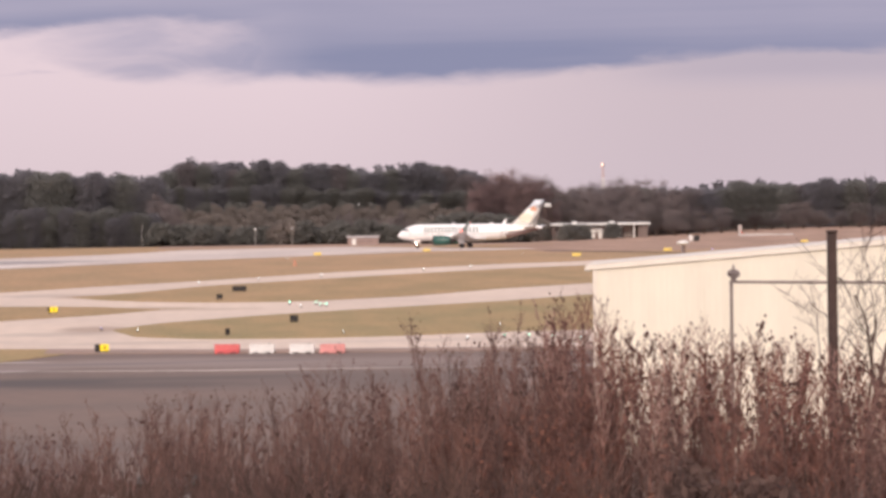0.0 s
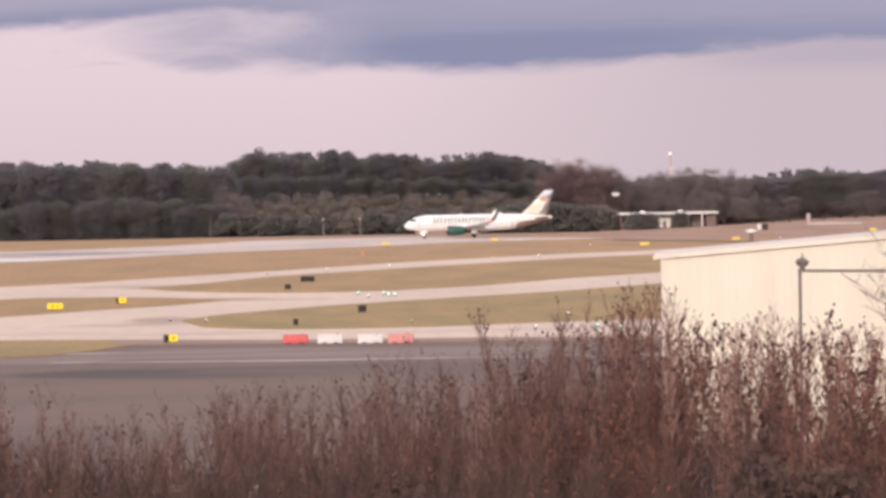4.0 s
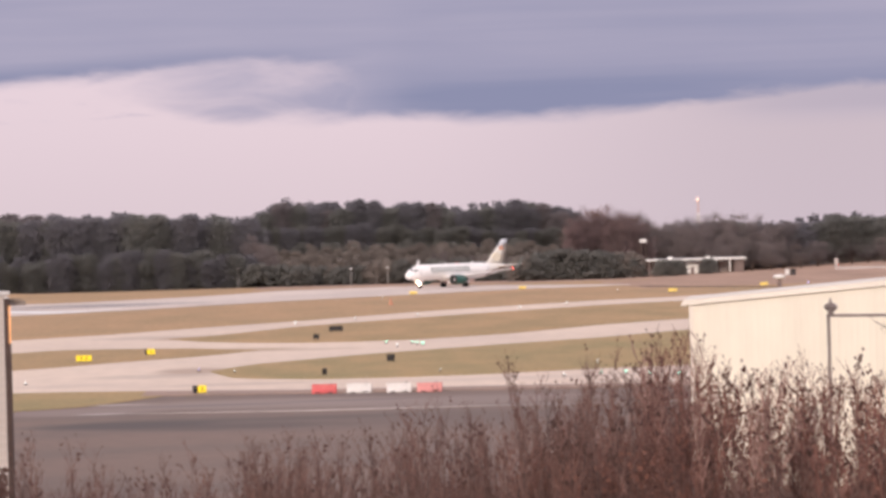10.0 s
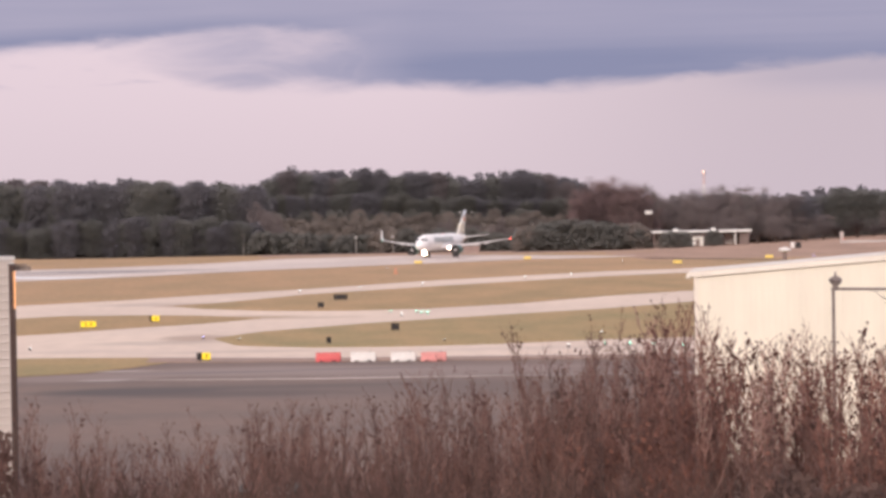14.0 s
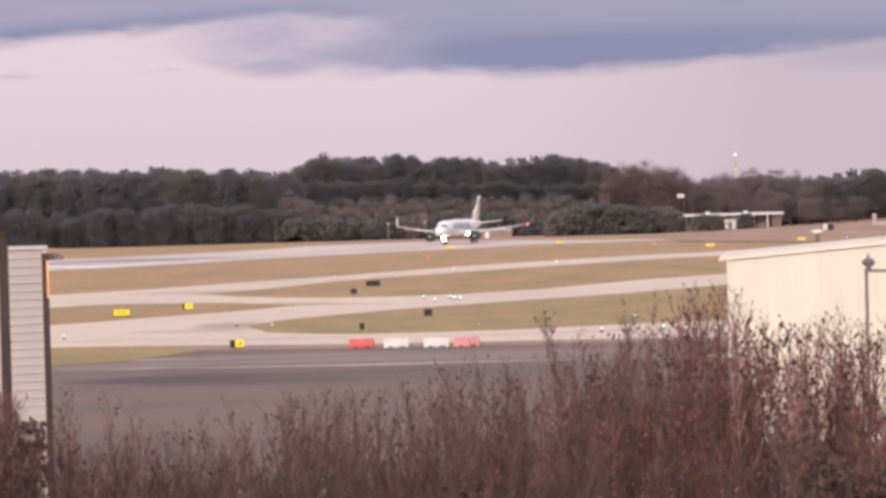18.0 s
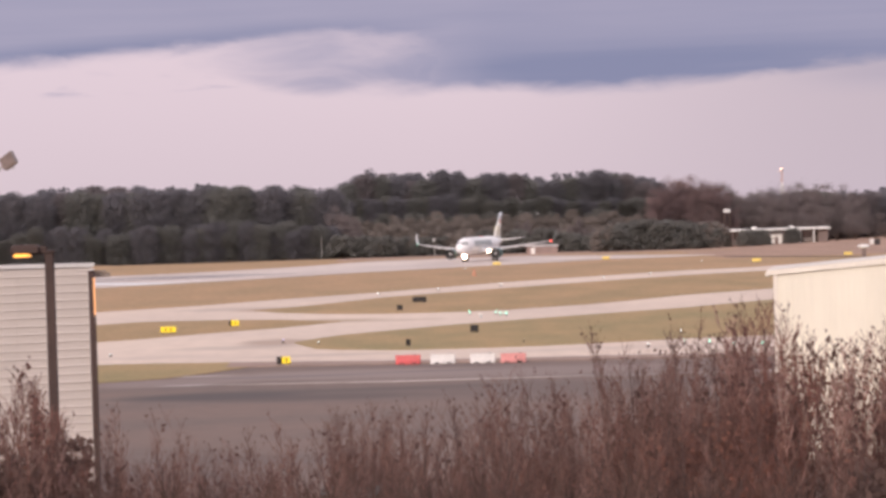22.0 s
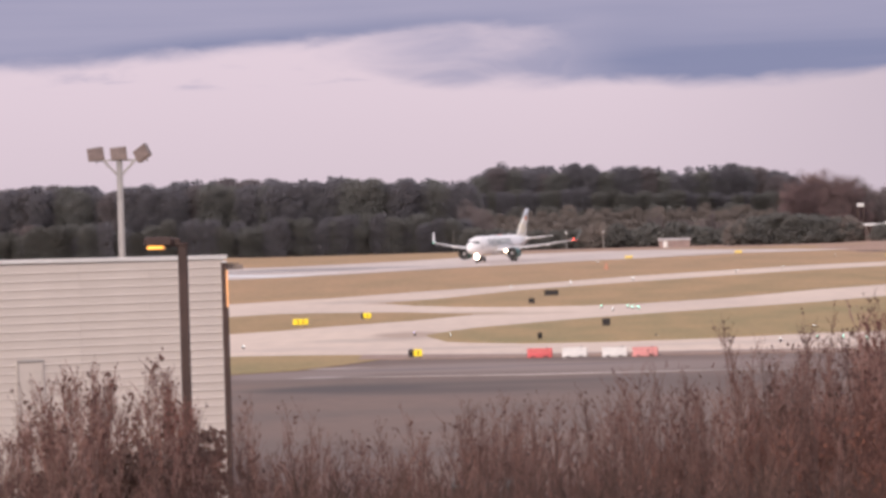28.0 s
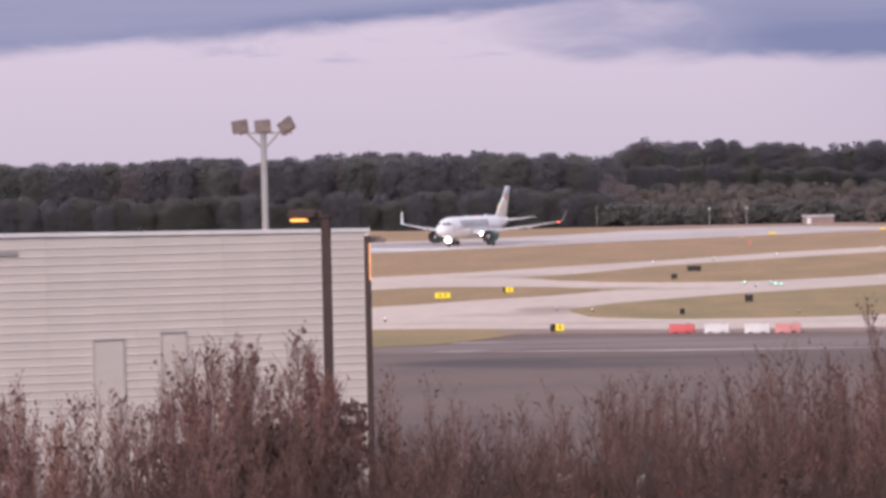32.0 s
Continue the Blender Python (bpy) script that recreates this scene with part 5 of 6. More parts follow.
def make_shrub(seed):
    rng = random.Random(seed)
    t = thing("shrub", "dark rounded shrub in front of the wood", "shrub", "shrubs before the wood")
    part("stem", Build().tube([(0, 0, -0.3), (0, 0, 1.2)], [0.15, 0.1], 6), M["bark"], t)
    centres = []
    for _ in range(75):
        a, r, z = rng.uniform(0, math.tau), math.sqrt(rng.random()), rng.uniform(0, 1)
        wide = 2.5 * math.sqrt(1 - 0.85 * z * z)
        centres.append((wide * r * math.cos(a), wide * r * math.sin(a), 0.3 + 3.6 * z, rng.uniform(0.6, 0.9), rng.uniform(0.5, 0.75)))
    part("crown", leaf_cloud(rng, centres, 60, 0.18, 0.9), M["hedge_brown" if seed % 3 == 0 else "hedge"], t)
    return t


def plant(kinds, spots, rng, wide=0.0, copies=False):
    """Each spot gets one of the kinds at the height asked for; the first of each kind is the thing itself."""
    used = set(range(len(kinds))) if copies else set()
    for x, y, h in spots:
        k = rng.randrange(len(kinds))
        ob, base_h = kinds[k]
        s = h / base_h
        m = pose(x, y, ground_z(x, y), 0, 0, rng.uniform(0, 360))
        keep = tuple(ob.scale)
        ob.scale = (max(s, wide) * rng.uniform(0.95, 1.35),) * 2 + (s,)
        if k not in used:
            used.add(k)
            ob.matrix_basis = m @ Matrix.Diagonal((*ob.scale, 1))
        else:
            copy_thing(ob, m)
            ob.scale = keep


def woods():
    rng = random.Random(11)
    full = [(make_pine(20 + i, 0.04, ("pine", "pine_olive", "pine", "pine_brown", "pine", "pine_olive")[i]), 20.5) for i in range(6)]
    russet = [(make_bare_tree(60 + i, "russet", 16.0, 0.1), 16.0) for i in range(2)]
    grey = [(make_bare_tree(70 + i, "bare_grey", 16.0, 0.05), 16.0) for i in range(2)]
    edge = [(make_bare_tree(75 + i, "edge_bare", 16.0, 0.03), 16.0) for i in range(2)]
    shrubs = [(make_shrub(80 + i), 4.4) for i in range(4)]
    low_trees = []
    young = [(make_pine(40 + i, 0.02, ("pine_olive", "pine", "hedge")[i]), 20.5) for i in range(3)]
    pines, tall, tier, rus, gry, shr, scrub, back = [], [], [], [], [], [], [], []

    def line(tops, y0, rows, gap, x0, x1, into, low=0.86, high=1.03):
        for row in range(rows):
            x = x0 + row * gap * 0.4
            while x < x1:
                y = y0 + row * 7 + rng.uniform(-3, 3)
                (back if row > 1 and into in (pines, tall) else into).append((x, y, max(3.0, (line_at(tops, x) - ground_z(x, y)) * rng.uniform(low, high))))
                x += gap * rng.uniform(0.75, 1.25)

    # the wood on the left, the tall pines on the rise, the lower wood on the right
    line([(-210, 20.0), (-178, 19.9), (-161, 19.7), (-144, 21.0), (-127, 20.2), (-110, 20.8), (-92, 21.6), (-75, 20.8), (-58, 21.0), (-41, 19.8), (-24, 19.6), (-16, 18.6)], 1030, 4, 4.8, -228, -14, pines, 0.92, 1.05)
    line([(-22, 19), (-15, 25.0), (-7, 27.2), (4, 26.0), (12, 25.6), (22, 26.0), (33, 22.0), (37, 24.4), (58, 22.8), (79, 24.0), (97, 21.2), (104, 18.2), (110, 15)], 1254, 4, 5.2, -24, 106, tall, 0.82, 1.03)
    # a lower tier of young growth along the foot of the left wood
    line([(-228, 9.0), (-190, 10.5), (-150, 8.5), (-110, 9.5), (-70, 9.0), (-40, 9.8), (-14, 8.0)], 1016, 1, 2.3, -228, -16, tier, 0.7, 1.08)
    line([(-24, 14), (-15, 17), (30, 17), (104, 13)], 1242, 1, 4.0, -24, 104, tier, 0.7, 1.0)
    line([(80, 15.6), (86, 17.4), (90, 17.6), (97, 16.0), (101, 15.0), (107, 13.4), (118, 15.2), (128, 14.4), (136, 13.6), (152, 14.2), (158, 15.0), (178, 15.4), (250, 15.6)], 1030, 3, 4.6, 124, 250, pines, 0.85, 1.03)
    line([(80, 15.6), (86, 17.2), (90, 17.4), (97, 16.0), (101, 15.0), (107, 13.4), (118, 15.0), (128, 14.4), (136, 13.6), (152, 14.2)], 1012, 3, 4.2, 80, 101, rus, 0.9, 1.14)
    line([(97, 17.0), (101, 16.2), (107, 15.4), (118, 16.4), (128, 15.6), (136, 14.6), (152, 14.6)], 1018, 3, 3.8, 99, 142, gry, 0.8, 1.04)
    line([(80, 9), (250, 9)], 1000, 1, 5.0, 122, 250, low_trees, 0.6, 1.0)
    pines += [(x, 1032 + 2 * (x % 3), (14.4 - ground_z(x, 1032)) * k) for x, k in ((94.5, 1.0), (97.5, 1.0), (104.0, 0.7), (110.0, 0.8), (121.0, 0.95), (125, 0.8))]
    for x in range(-14, 84, 3):
        shr.append((x + rng.uniform(-1, 1), 1012 + rng.uniform(-4, 8), rng.uniform(4.4, 7.6)))
        shr.append((x + rng.uniform(-2, 2), 1045 + rng.uniform(-20, 20), rng.uniform(1.6, 3.2)))
        shr.append((x + rng.uniform(-2, 2), 1215 + rng.uniform(-12, 10), rng.uniform(2.2, 4.4)))
    for x in range(-14, 92, 3):
        for y in (1075, 1105, 1140, 1175):
            scrub.append((x + rng.uniform(-2, 2), y + rng.uniform(-14, 14), rng.uniform(1.8, 4.2)))
    for x in range(40, 66, 3):
        gry.append((x + rng.uniform(-1, 1), 1060 + rng.uniform(-8, 8), rng.uniform(4.5, 8.5)))
    for x in range(62, 98, 3):
        for y in (985, 994):
            shr.append((x + rng.uniform(-1, 1), y + rng.uniform(-3, 3), rng.uniform(6.0, 9.5)))
    for x in (102.4, 104.6, 106.6, 115.6):
        shr.append((x, 972 + rng.uniform(-3, 3), rng.uniform(4.4, 5.0)))
    for x in (-214, -209, -201, -196, -193, -182, -176, -173, -166, -151, -147, -98, -60):
        low_trees.append((x + rng.uniform(-2, 2), 1021 + rng.uniform(-2, 3), rng.uniform(7, 12.5)))
    for x in (-15.5, -13, -11):
        gry.append((x, 1024 + rng.uniform(-2, 3), rng.uniform(10, 15)))
    plant(full, pines, rng, 1.0)
    plant(full, tall, rng, 0.95, True)
    plant(young, tier, rng, 0.72)
    centres = []
    for x, y, h in back:
        g = ground_z(x, y)
        for i in range(13):
            k = i / 12
            reach = 3.2 * (1 - 0.6 * k ** 3) * rng.uniform(0.2, 1.0)
            a = i * 2.4 + rng.uniform(-0.5, 0.5)
            centres.append((x + reach * math.cos(a), y + reach * math.sin(a), g + h * (0.06 + 0.88 * k), 2.0, 1.3))
    crowd = leaf_cloud(rng, centres, 45, 0.6, 2.0)
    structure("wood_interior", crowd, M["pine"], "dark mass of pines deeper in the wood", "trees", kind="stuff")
    plant(russet, rus, rng)
    plant(grey, gry, rng)
    plant(edge, low_trees, rng, 0.85)
    plant(shrubs, shr, rng)
    plant(shrubs[1:2], scrub, rng, 0, True)


woods()


# ---- winter shrubs before the camera ----
TOPS = [(-12.5, 3.0), (-11.3, 3.05), (-10.6, 3.15), (-10.1, 3.9), (-9.7, 3.6), (-9.3, 3.1), (-8.8, 2.95), (-8.2, 2.85), (-7.8, 2.5), (-7.4, 2.38), (-6.5, 2.38), (-6.1, 2.65), (-5.8, 2.95), (-5.4, 3.5), (-4.9, 3.2), (-4.0, 3.35), (-3.4, 3.45), (-2.8, 3.6), (-2.3, 3.4), (-1.8, 3.2), (-1.0, 3.35), (0.0, 3.1), (0.95, 3.07), (2.0, 2.9), (2.7, 2.62), (3.2, 2.36), (3.7, 2.25), (4.4, 1.8), (5.2, 1.6), (5.6, 1.52), (6.3, 1.6), (6.6, 1.85), (7.4, 2.1), (8.4, 2.22), (9.3, 2.42), (10.2, 2.6), (11.2, 2.35), (12.0, 2.5)]


def grow_shrub(seed, height=4.2, spread=0.08, count=12, mass="twig", seedy=1.0, leafy=1.0, shoots=24, from_k=0.40, power=1.0, subs=6, thick=1.0):
    """Slender upright stems; their upper halves are plumes of fine rising shoots with buds and dry seed heads."""
    rng = random.Random(seed)
    stems, twigs, seeds, leaves = [], Build(), Build(), Build()
    tips = []

    def sprig(p, d, length, r, steps):
        pts, q, e = [p], p.copy(), d.copy()
        for _ in range(steps):
            e = (e + Vector((rng.gauss(0, 0.10), rng.gauss(0, 0.10), 0.16))).normalized()
            q = q + e * (length / steps)
            pts.append(q.copy())
        twigs.tube(pts, [r * (1 - 0.5 * i / steps) for i in range(steps + 1)], 3, False)
        return pts, e

    def rising(lo, hi):
        a, out = rng.uniform(0, math.tau), rng.uniform(lo, hi)
        return Vector((math.cos(a) * out, math.sin(a) * out, 1)).normalized()

    def lump(q, r):
        v = [q + Vector(o) * r for o in ((1, 0, 0), (-1, 0, 0), (0, 1, 0), (0, -1, 0), (0, 0, 1.3), (0, 0, -1.3))]
        seeds.add(v, [(0, 2, 4), (2, 1, 4), (1, 3, 4), (3, 0, 4), (2, 0, 5), (1, 2, 5), (3, 1, 5), (0, 3, 5)])

    for i in range(count):
        a = i * math.tau / count + rng.uniform(-0.4, 0.4)
        lean = rng.uniform(0.0, spread)
        e = Vector((math.cos(a) * lean, math.sin(a) * lean, 1)).normalized()
        root = rng.uniform(0.05, 0.4)
        q = Vector((math.cos(a) * root, math.sin(a) * root, -0.1))
        length, steps = height * (1.0 if i == 0 else rng.uniform(0.6, 1.0)), 6
        pts, rad = [q.copy()], [0.013]
        for k in range(steps):
            e = (e + Vector((rng.gauss(0, 0.045), rng.gauss(0, 0.045), 0.14))).normalized()
            q = q + e * (length / steps)
            pts.append(q.copy())
            rad.append(0.013 - 0.0105 * (k + 1) / steps)
        stems.append(Build().tube(pts, rad, 5, False))
        for n in range(shoots):
            k = min(from_k + (1 - from_k) * ((n + rng.random()) / shoots) ** power, 0.999)
            j = int(k * steps)
            base = pts[j].lerp(pts[j + 1], k * steps - j)
            side, d = sprig(base, rising(0.22, 0.75), rng.uniform(0.22, 0.62) * (1.45 - k), 0.0034 * thick, 2)
            tips.append((side[-1], d))
            for _ in range(subs):
                m = rng.uniform(0.1, 1.0) * 1.99
                s0 = side[int(m)].lerp(side[int(m) + 1], m % 1)
                t2, d2 = sprig(s0, rising(0.3, 1.0), rng.uniform(0.08, 0.26), 0.0027 * thick, 1)
                tips.append((t2[-1], d2))
    top = sorted(q.z for q, _ in tips)[-3]
    for q, e in tips:
        high = q.z / top
        if high > 0.5 and rng.random() < 0.030 * seedy:
            big = rng.uniform(0.75, 1.35)
            for _ in range(rng.randint(3, 6)):
                lump(q + Vector((rng.gauss(0, 0.014), rng.gauss(0, 0.014), rng.gauss(0, 0.02))) * big, rng.uniform(0.011, 0.018) * big)
        elif high > 0.45 and rng.random() < 0.16 * seedy:
            lump(q, rng.uniform(0.008, 0.015))
        if high < 0.92 and rng.random() < 0.045 * leafy:
            for _ in range(rng.randint(1, 3)):
                c = q - e * rng.uniform(0, 0.25)
                u = Vector((rng.gauss(0, 1), rng.gauss(0, 1), rng.gauss(0, 0.7))).normalized() * rng.uniform(0.018, 0.034)
                w = u.orthogonal().normalized() * 0.014
                leaves.add([c - u, c + w, c + u, c - w], [(0, 1, 2, 3)])
    label = {"twig": "leafless winter shrub with dry brown seed heads", "twig_thin": "thin leafless winter shrub with dark seed heads", "twig_pale": "pale leafless winter shrub with dark seed heads", "twig_lit": "leafless winter shrub coloured pink as if lit, dark seed heads"}.get(mass, "low bare tangle coloured dark for shade")
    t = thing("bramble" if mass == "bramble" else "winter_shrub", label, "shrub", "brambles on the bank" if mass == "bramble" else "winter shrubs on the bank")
    for s in stems:
        part("stem", s, M["twig" if mass in ("twig_pale", "twig_lit") else "twig_dark"], t)
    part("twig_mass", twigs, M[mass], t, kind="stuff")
    part("dry_seed", seeds, M["seed"], t, "dark dry seed heads", kind="stuff")
    part("old_leaf", leaves, M["old_leaf"], t, "few withered russet leaves", kind="stuff")
    return t, top


def front_shrubs():
    rng = random.Random(5)
    thin = [grow_shrub(100 + i, 4.2, (0.12, 0.17, 0.22)[i % 3], 11, "twig_thin", 1.2, 0.3, 16, 0.42, 0.8, 5) for i in range(4)]
    dense = [grow_shrub(110 + i, 4.2, (0.06, 0.10, 0.13)[i % 3], 10, ("twig", "twig_pale", "twig")[i], 0.6, 6.0) for i in range(3)]
    seedy = [grow_shrub(120 + i, 4.2, (0.05, 0.08, 0.12)[i % 3], 9, ("twig_pale", "twig", "twig_lit", "twig")[i], 2.4, 1.4, 15, 0.52, 0.6, 4, 1.3) for i in range(4)]
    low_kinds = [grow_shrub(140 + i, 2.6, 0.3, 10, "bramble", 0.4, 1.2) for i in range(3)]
    spots = dict(thin=[], dense=[], seedy=[], low=[])
    # rows: distance, spacing, how far the tops stay down, from and to which bearing; then the low tangle in front
    rows = ((41.0, 0.75, 0.0, -12.5, 6.0, "thin"), (44.5, 0.75, 0.15, -12.5, 6.0, "thin"), (48.0, 0.8, 0.1, -5.0, 3.0, "thin"), (52.0, 0.75, 0.1, -4.8, 3.0, "thin"), (48.0, 1.1, -0.05, 3.0, 6.0, "thin"), (52.0, 0.8, 0.6, 3.0, 6.0, "thin"), (43.0, 1.1, -0.12, -4.8, 2.4, "thin"), (46.5, 0.6, 0.55, 3.0, 6.0, "thin"), (43.0, 0.7, 0.65, 2.4, 6.0, "thin"), (50.0, 0.8, 0.4, 2.4, 6.0, "thin"), (46.0, 0.6, 0.5, -5.0, 2.4, "thin"), (39.0, 0.65, 0.45, -4.8, 2.4, "thin"), (36.5, 0.8, 0.8, -4.7, 2.4, "thin"), (42.5, 0.8, 0.7, -4.8, 2.4, "thin"), (49.5, 0.7, 0.3, -4.8, 2.4, "thin"),
            (46.0, 0.75, 0.95, 1.9, 6.0, "dense"), (50.0, 0.9, 0.85, 1.9, 6.0, "dense"), (42.0, 0.8, 1.1, 1.9, 6.0, "dense"), (36.0, 1.0, 1.4, 1.0, 6.0, "dense"), (65.0, 0.5, 0.0, -1.3, 0.2, "thin"), (67.5, 0.5, 0.2, -1.3, 0.2, "thin"),
            (41.0, 0.62, 0.0, 6.0, 12.5, "seedy"), (44.0, 0.62, 0.05, 6.0, 12.5, "seedy"), (47.5, 0.62, 0.0, 6.0, 12.5, "seedy"), (45.5, 0.8, 0.15, 6.0, 12.5, "seedy"), (43.0, 0.65, 0.55, 6.0, 12.5, "seedy"),
            (41.0, 0.62, 0.0, -12.5, -5.0, "seedy"), (44.0, 0.65, 0.1, -12.5, -5.0, "seedy"), (47.0, 0.65, 0.05, -12.5, -5.0, "seedy"), (49.0, 0.6, 0.1, -8.2, -5.6, "seedy"),
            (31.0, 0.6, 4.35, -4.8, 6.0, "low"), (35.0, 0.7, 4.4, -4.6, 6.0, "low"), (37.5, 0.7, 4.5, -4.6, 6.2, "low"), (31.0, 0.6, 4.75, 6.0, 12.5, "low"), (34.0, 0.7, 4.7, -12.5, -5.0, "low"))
    for d, gap, low, a0, a1, kind in rows:
        x = -d * 0.225
        while x < d * 0.225:
            az = math.degrees(math.atan2(x, d))
            y = d + rng.uniform(-1.2, 1.2)
            if kind == "low":
                top = EYE[2] - y * math.tan(radians(low)) - abs(rng.gauss(0, 0.05))
            else:
                top = EYE[2] - y * math.tan(radians(line_at(TOPS, az))) - abs(rng.gauss(0, 0.30 if kind == "thin" else 0.16)) - low
            at_car = -0.78 < az < -0.3 and d < 60
            if a0 < az < a1 and not at_car:
                spots[kind].append((x, y, top - ground_z(x, y)))
            x += gap * rng.uniform(0.6, 1.35)
    for key, kinds in (("thin", thin), ("dense", dense), ("seedy", seedy), ("low", low_kinds)):
        plant(kinds, spots[key], rng)


front_shrubs()


def make_street_tree():
    """A leafless young tree beside the dark pole."""
    rng = random.Random(9)
    x, y = 11.75, 60.0
    g = ground_z(x, y)
    t = thing("leafless_tree", "leafless young tree with fine spreading branches", "tree", at=pose(x, y, g))
    twigs = Build()

    def grow(p, d, length, r, level):
        pts, q, e = [p], p.copy(), d.copy()
        for _ in range(4):
            e = (e + Vector((rng.gauss(0, 0.14), rng.gauss(0, 0.14), 0.04))).normalized()
            q = q + e * length / 4
            pts.append(q.copy())
        rad = [r * (1 - 0.6 * i / 4) for i in range(5)]
        if level == 0:
            part("trunk", Build().tube(pts, rad, 8, False), M["twig_dark"], t)
        elif level == 1:
            part("branch", Build().tube(pts, rad, 6, False), M["twig_dark"], t)
        else:
            twigs.tube(pts, rad, 4, False)
        if level == 4:
            return
        for i in range((9, 6, 4, 3)[level]):
            k = rng.uniform(0.4, 1.0)
            j = min(int(k * 4), 3)
            base = pts[j].lerp(pts[j + 1], k * 4 - j)
            a = rng.uniform(0, math.tau)
            out = Vector((math.cos(a), math.sin(a), 0))
            grow(base, (e * 0.8 + out * rng.uniform(0.4, 1.0)).normalized(), length * rng.uniform(0.45, 0.65), max(rad[j] * 0.55, 0.006), level + 1)
    grow(Vector((0, 0, -0.1)), Vector((0.02, 0, 1)), 3.9, 0.09, 0)
    part("twig_mass", twigs, M["twig_dark"], t, kind="stuff")


def make_parked_car():
    x, y = -0.68, 59.6
    g = ground_z(x, y)
    t = thing("parked_car", "dark green parked car half hidden by shrubs", "car", at=pose(x, y, g))
    body = [[(X, Y, Z) for X, Z in ((-w, 0.35), (-w, 0.85), (-w * 0.96, 0.95), (w * 0.96, 0.95), (w, 0.85), (w, 0.35))] for Y, w in ((-2.2, 0.78), (-2.0, 0.9), (1.9, 0.9), (2.2, 0.76))]
    part("body", Build().loft(body), M["car_green"], t, "dark green bodywork")
    part("cabin", Build().loft([[(-0.84, -1.5, 0.95), (0.84, -1.5, 0.95), (0.84, 1.2, 0.95), (-0.84, 1.2, 0.95)], [(-0.66, -1.15, 1.5), (0.66, -1.15, 1.5), (0.66, 0.5, 1.5), (-0.66, 0.5, 1.5)]]), M["car_glass"], t, "dark glazed cabin")
    part("roof", Build().box(-0.68, 0.68, -1.18, 0.52, 1.495, 1.56, 0.03), M["car_green"], t, "dark roof panel")
    # highlight on the roof's rear edge, added as a bright strip
    part("roof_trim", Build().box(-0.25, 0.2, -1.2, -1.16, 1.50, 1.55, 0.01), M["metal"], t, "bright strip for the highlight on the roof edge")
    for sx in (-1, 1):
        part("tail_lamp", Build().box(sx * 0.72 - 0.12, sx * 0.72 + 0.12, -2.22, -2.1, 0.62, 0.85, 0.02), M["wall_white"], t)
        for Y in (-1.35, 1.35):
            w = part("wheel", Build().tube([(sx * 0.92, Y, 0.32), (sx * 0.7, Y, 0.32)], [0.32, 0.32], 14), M["rubber"], t)
            part("rim", Build().tube([(sx * 0.93, Y, 0.32), (sx * 0.9, Y, 0.32)], [0.2, 0.2], 12), M["metal"], w)
    part("bumper", Build().box(-0.8, 0.8, -2.3, -2.15, 0.4, 0.58, 0.04), M["plane_grey"], t)
    part("number_plate", Build().box(-0.25, 0.25, -2.32, -2.3, 0.62, 0.75), M["wall_white"], t)


def make_evergreen(x, y, top, wide, seed):
    rng = random.Random(seed)
    g = ground_z(x, y)
    h = top - g
    t = thing("evergreen_bush", "dense dark evergreen bush among leafless shrubs", "shrub", "evergreen bushes", pose(x, y, g))
    part("stem", Build().tube([(0, 0, -0.1), (0, 0, h * 0.6)], [0.06, 0.03], 7), M["bark"], t)
    centres = [(rng.gauss(0, wide * 0.4), rng.gauss(0, wide * 0.35), h * rng.uniform(0.3, 0.97) - 0.1, 0.32, 0.26) for _ in range(60)]
    part("foliage", leaf_cloud(rng, centres, 80, 0.07, 1.6), M["evergreen"], t)


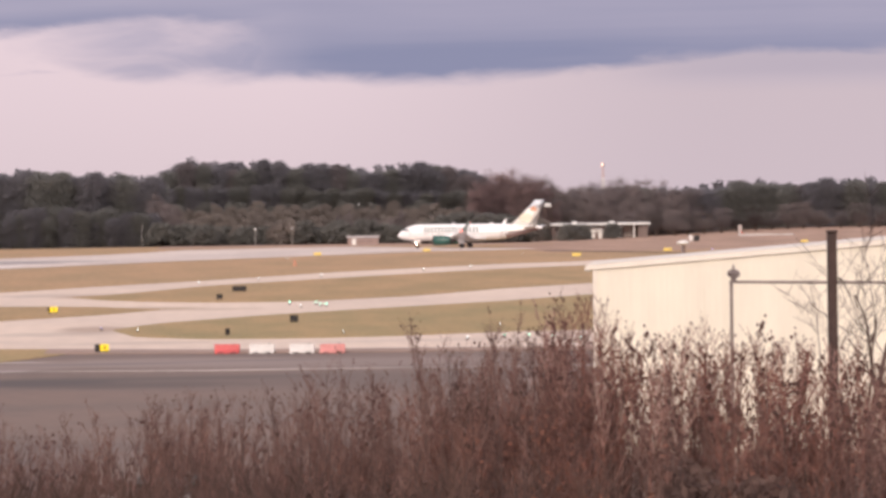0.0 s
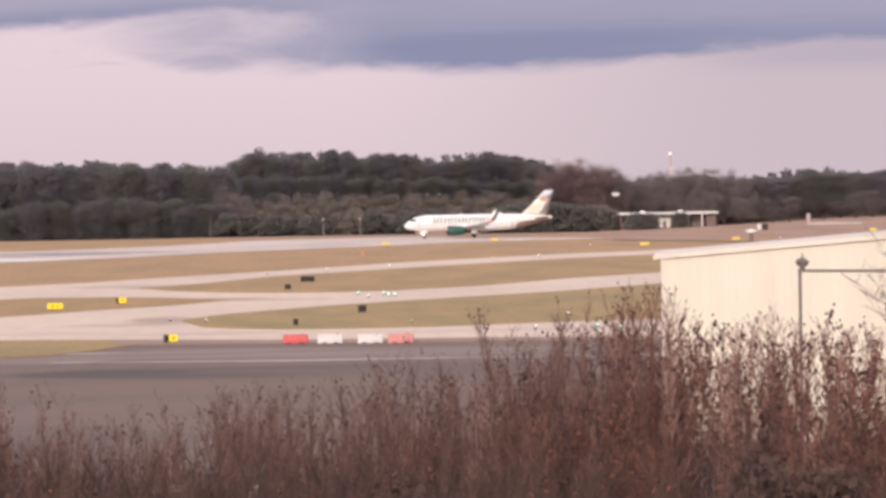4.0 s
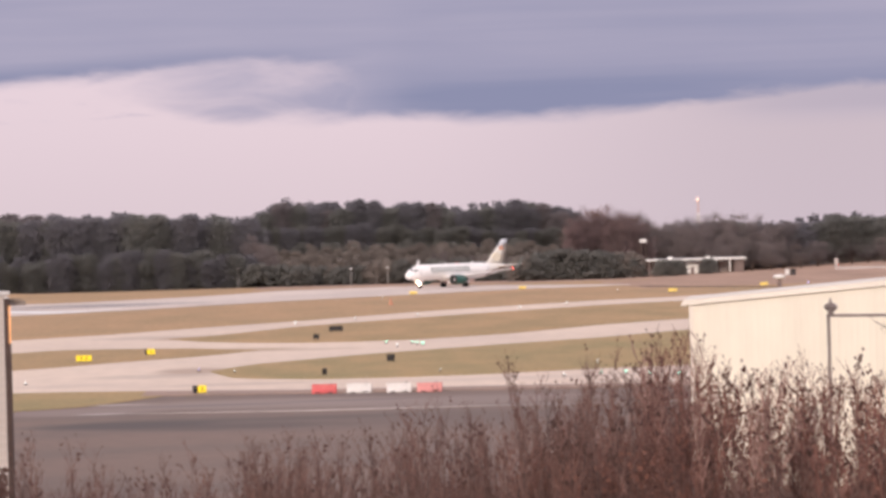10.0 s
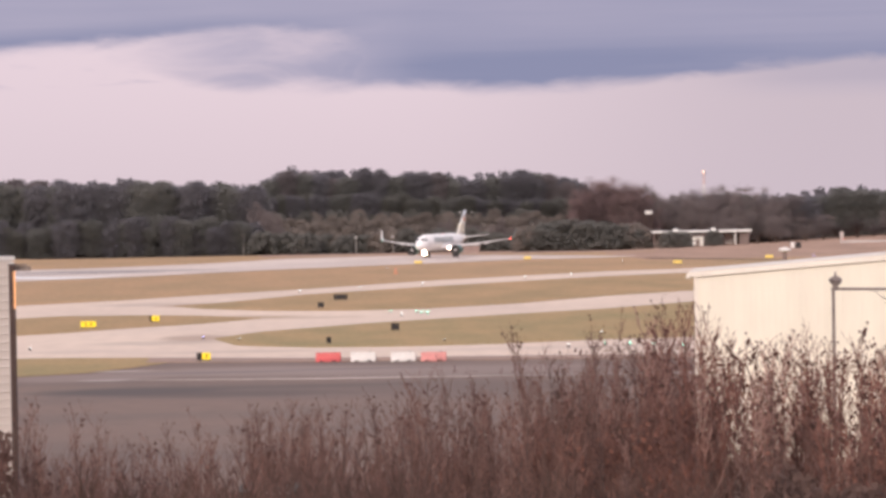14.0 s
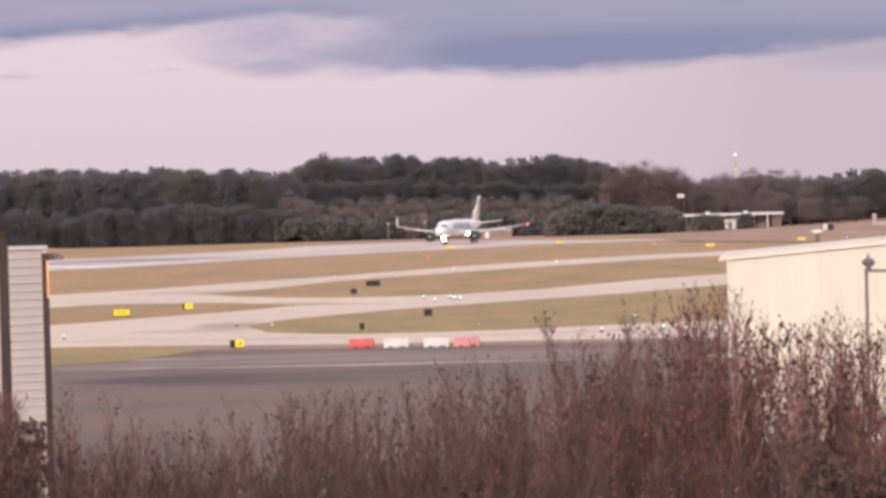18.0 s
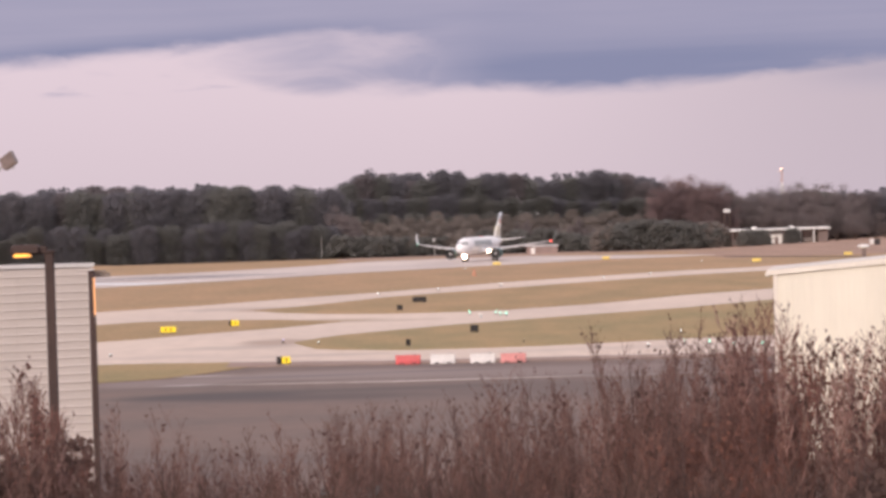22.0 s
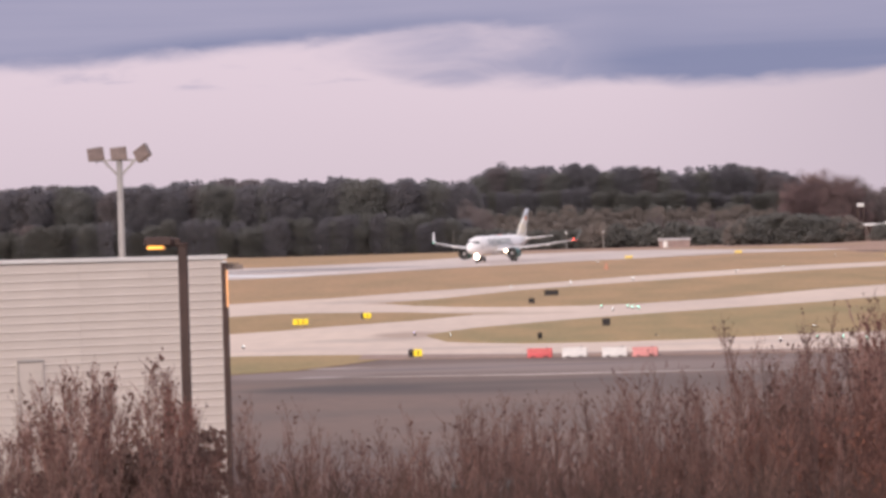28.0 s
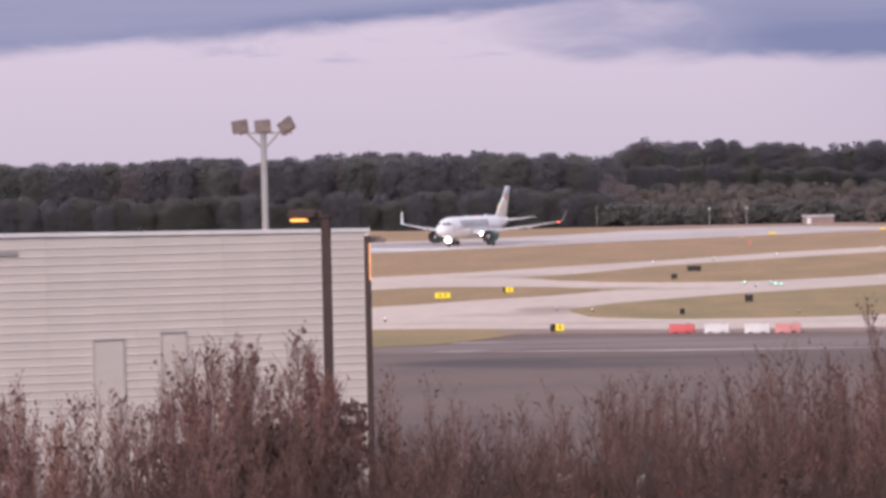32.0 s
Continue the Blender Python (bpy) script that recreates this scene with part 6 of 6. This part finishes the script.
# white posts added to stand for bright glints at the parked car
def make_glint_post(x, y, top):
    g = ground_z(x, y)
    t = thing("white_post", "white post added for a bright glint at the car", "post", "white posts", pose(x, y, g))
    part("shaft", Build().box(-0.07, 0.07, -0.07, 0.07, 0, top - g - 0.04, 0.02), M["wall_white"], t)
    part("cap", Build().box(-0.09, 0.09, -0.09, 0.09, top - g - 0.04, top - g, 0.015), M["wall_white"], t)


make_street_tree()
make_parked_car()
make_glint_post(-0.52, 55.6, 8.09)
make_glint_post(-1.75, 55.6, 8.11)
make_evergreen(-4.85, 42.5, 10.25, 1.35, 1)
make_evergreen(-1.25, 38.0, 9.62, 1.1, 2)
make_evergreen(0.95, 37.5, 9.6, 1.1, 3)
make_evergreen(5.6, 38.0, 9.9, 1.0, 4)


# ---- what moves ----
def motions():
    rows = (
        (0, 63.4, 846.0, 160.5),
        (1, 59.4, 849.5, 168.2),
        (2, 56.46, 854.85, 174.9),
        (3.5, 50.59, 855.35, 175.9),
        (5.5, 45.95, 860.53, 187.4),
        (7, 42.55, 859.80, 199.2),
        (8, 40.59, 859.15, 207.6),
        (9, 38.76, 858.97, 215.8),
        (10, 37.10, 857.67, 224.3),
        (11, 35.85, 856.37, 232.5),
        (12, 34.30, 854.32, 239.9),
        (13, 33.42, 852.85, 245.4),
        (14.5, 31.60, 849.24, 249.9),
        (16.5, 29.74, 848.30, 251.1),
        (18, 28.35, 845.33, 251.4),
        (20, 25.38, 837.97, 251.5),
        (22, 21.69, 828.44, 251.8),
        (24, 15.76, 812.67, 251.2),
        (25.5, 9.49, 797.05, 248.9),
        (27, 1.22, 781.01, 249.1),
        (28, -5.74, 764.41, 249.1),
        (29, -13.17, 746.01, 249.4),
        (30, -21.08, 725.61, 249.8),
        (31, -30.00, 702.06, 250.4),
        (32, -38.64, 677.93, 250.9),
    )
    z = beacon_head.location.z
    walk(beacon_head, [(0.4 * k, pose(0, 0, z, 0, 0, 72 * k - 36)) for k in range(81)])
    walk(airliner, [(t, pose(x, y, ground_z(x, y) + 0.06, 0, 0, turn)) for t, x, y, turn in rows])


motions()
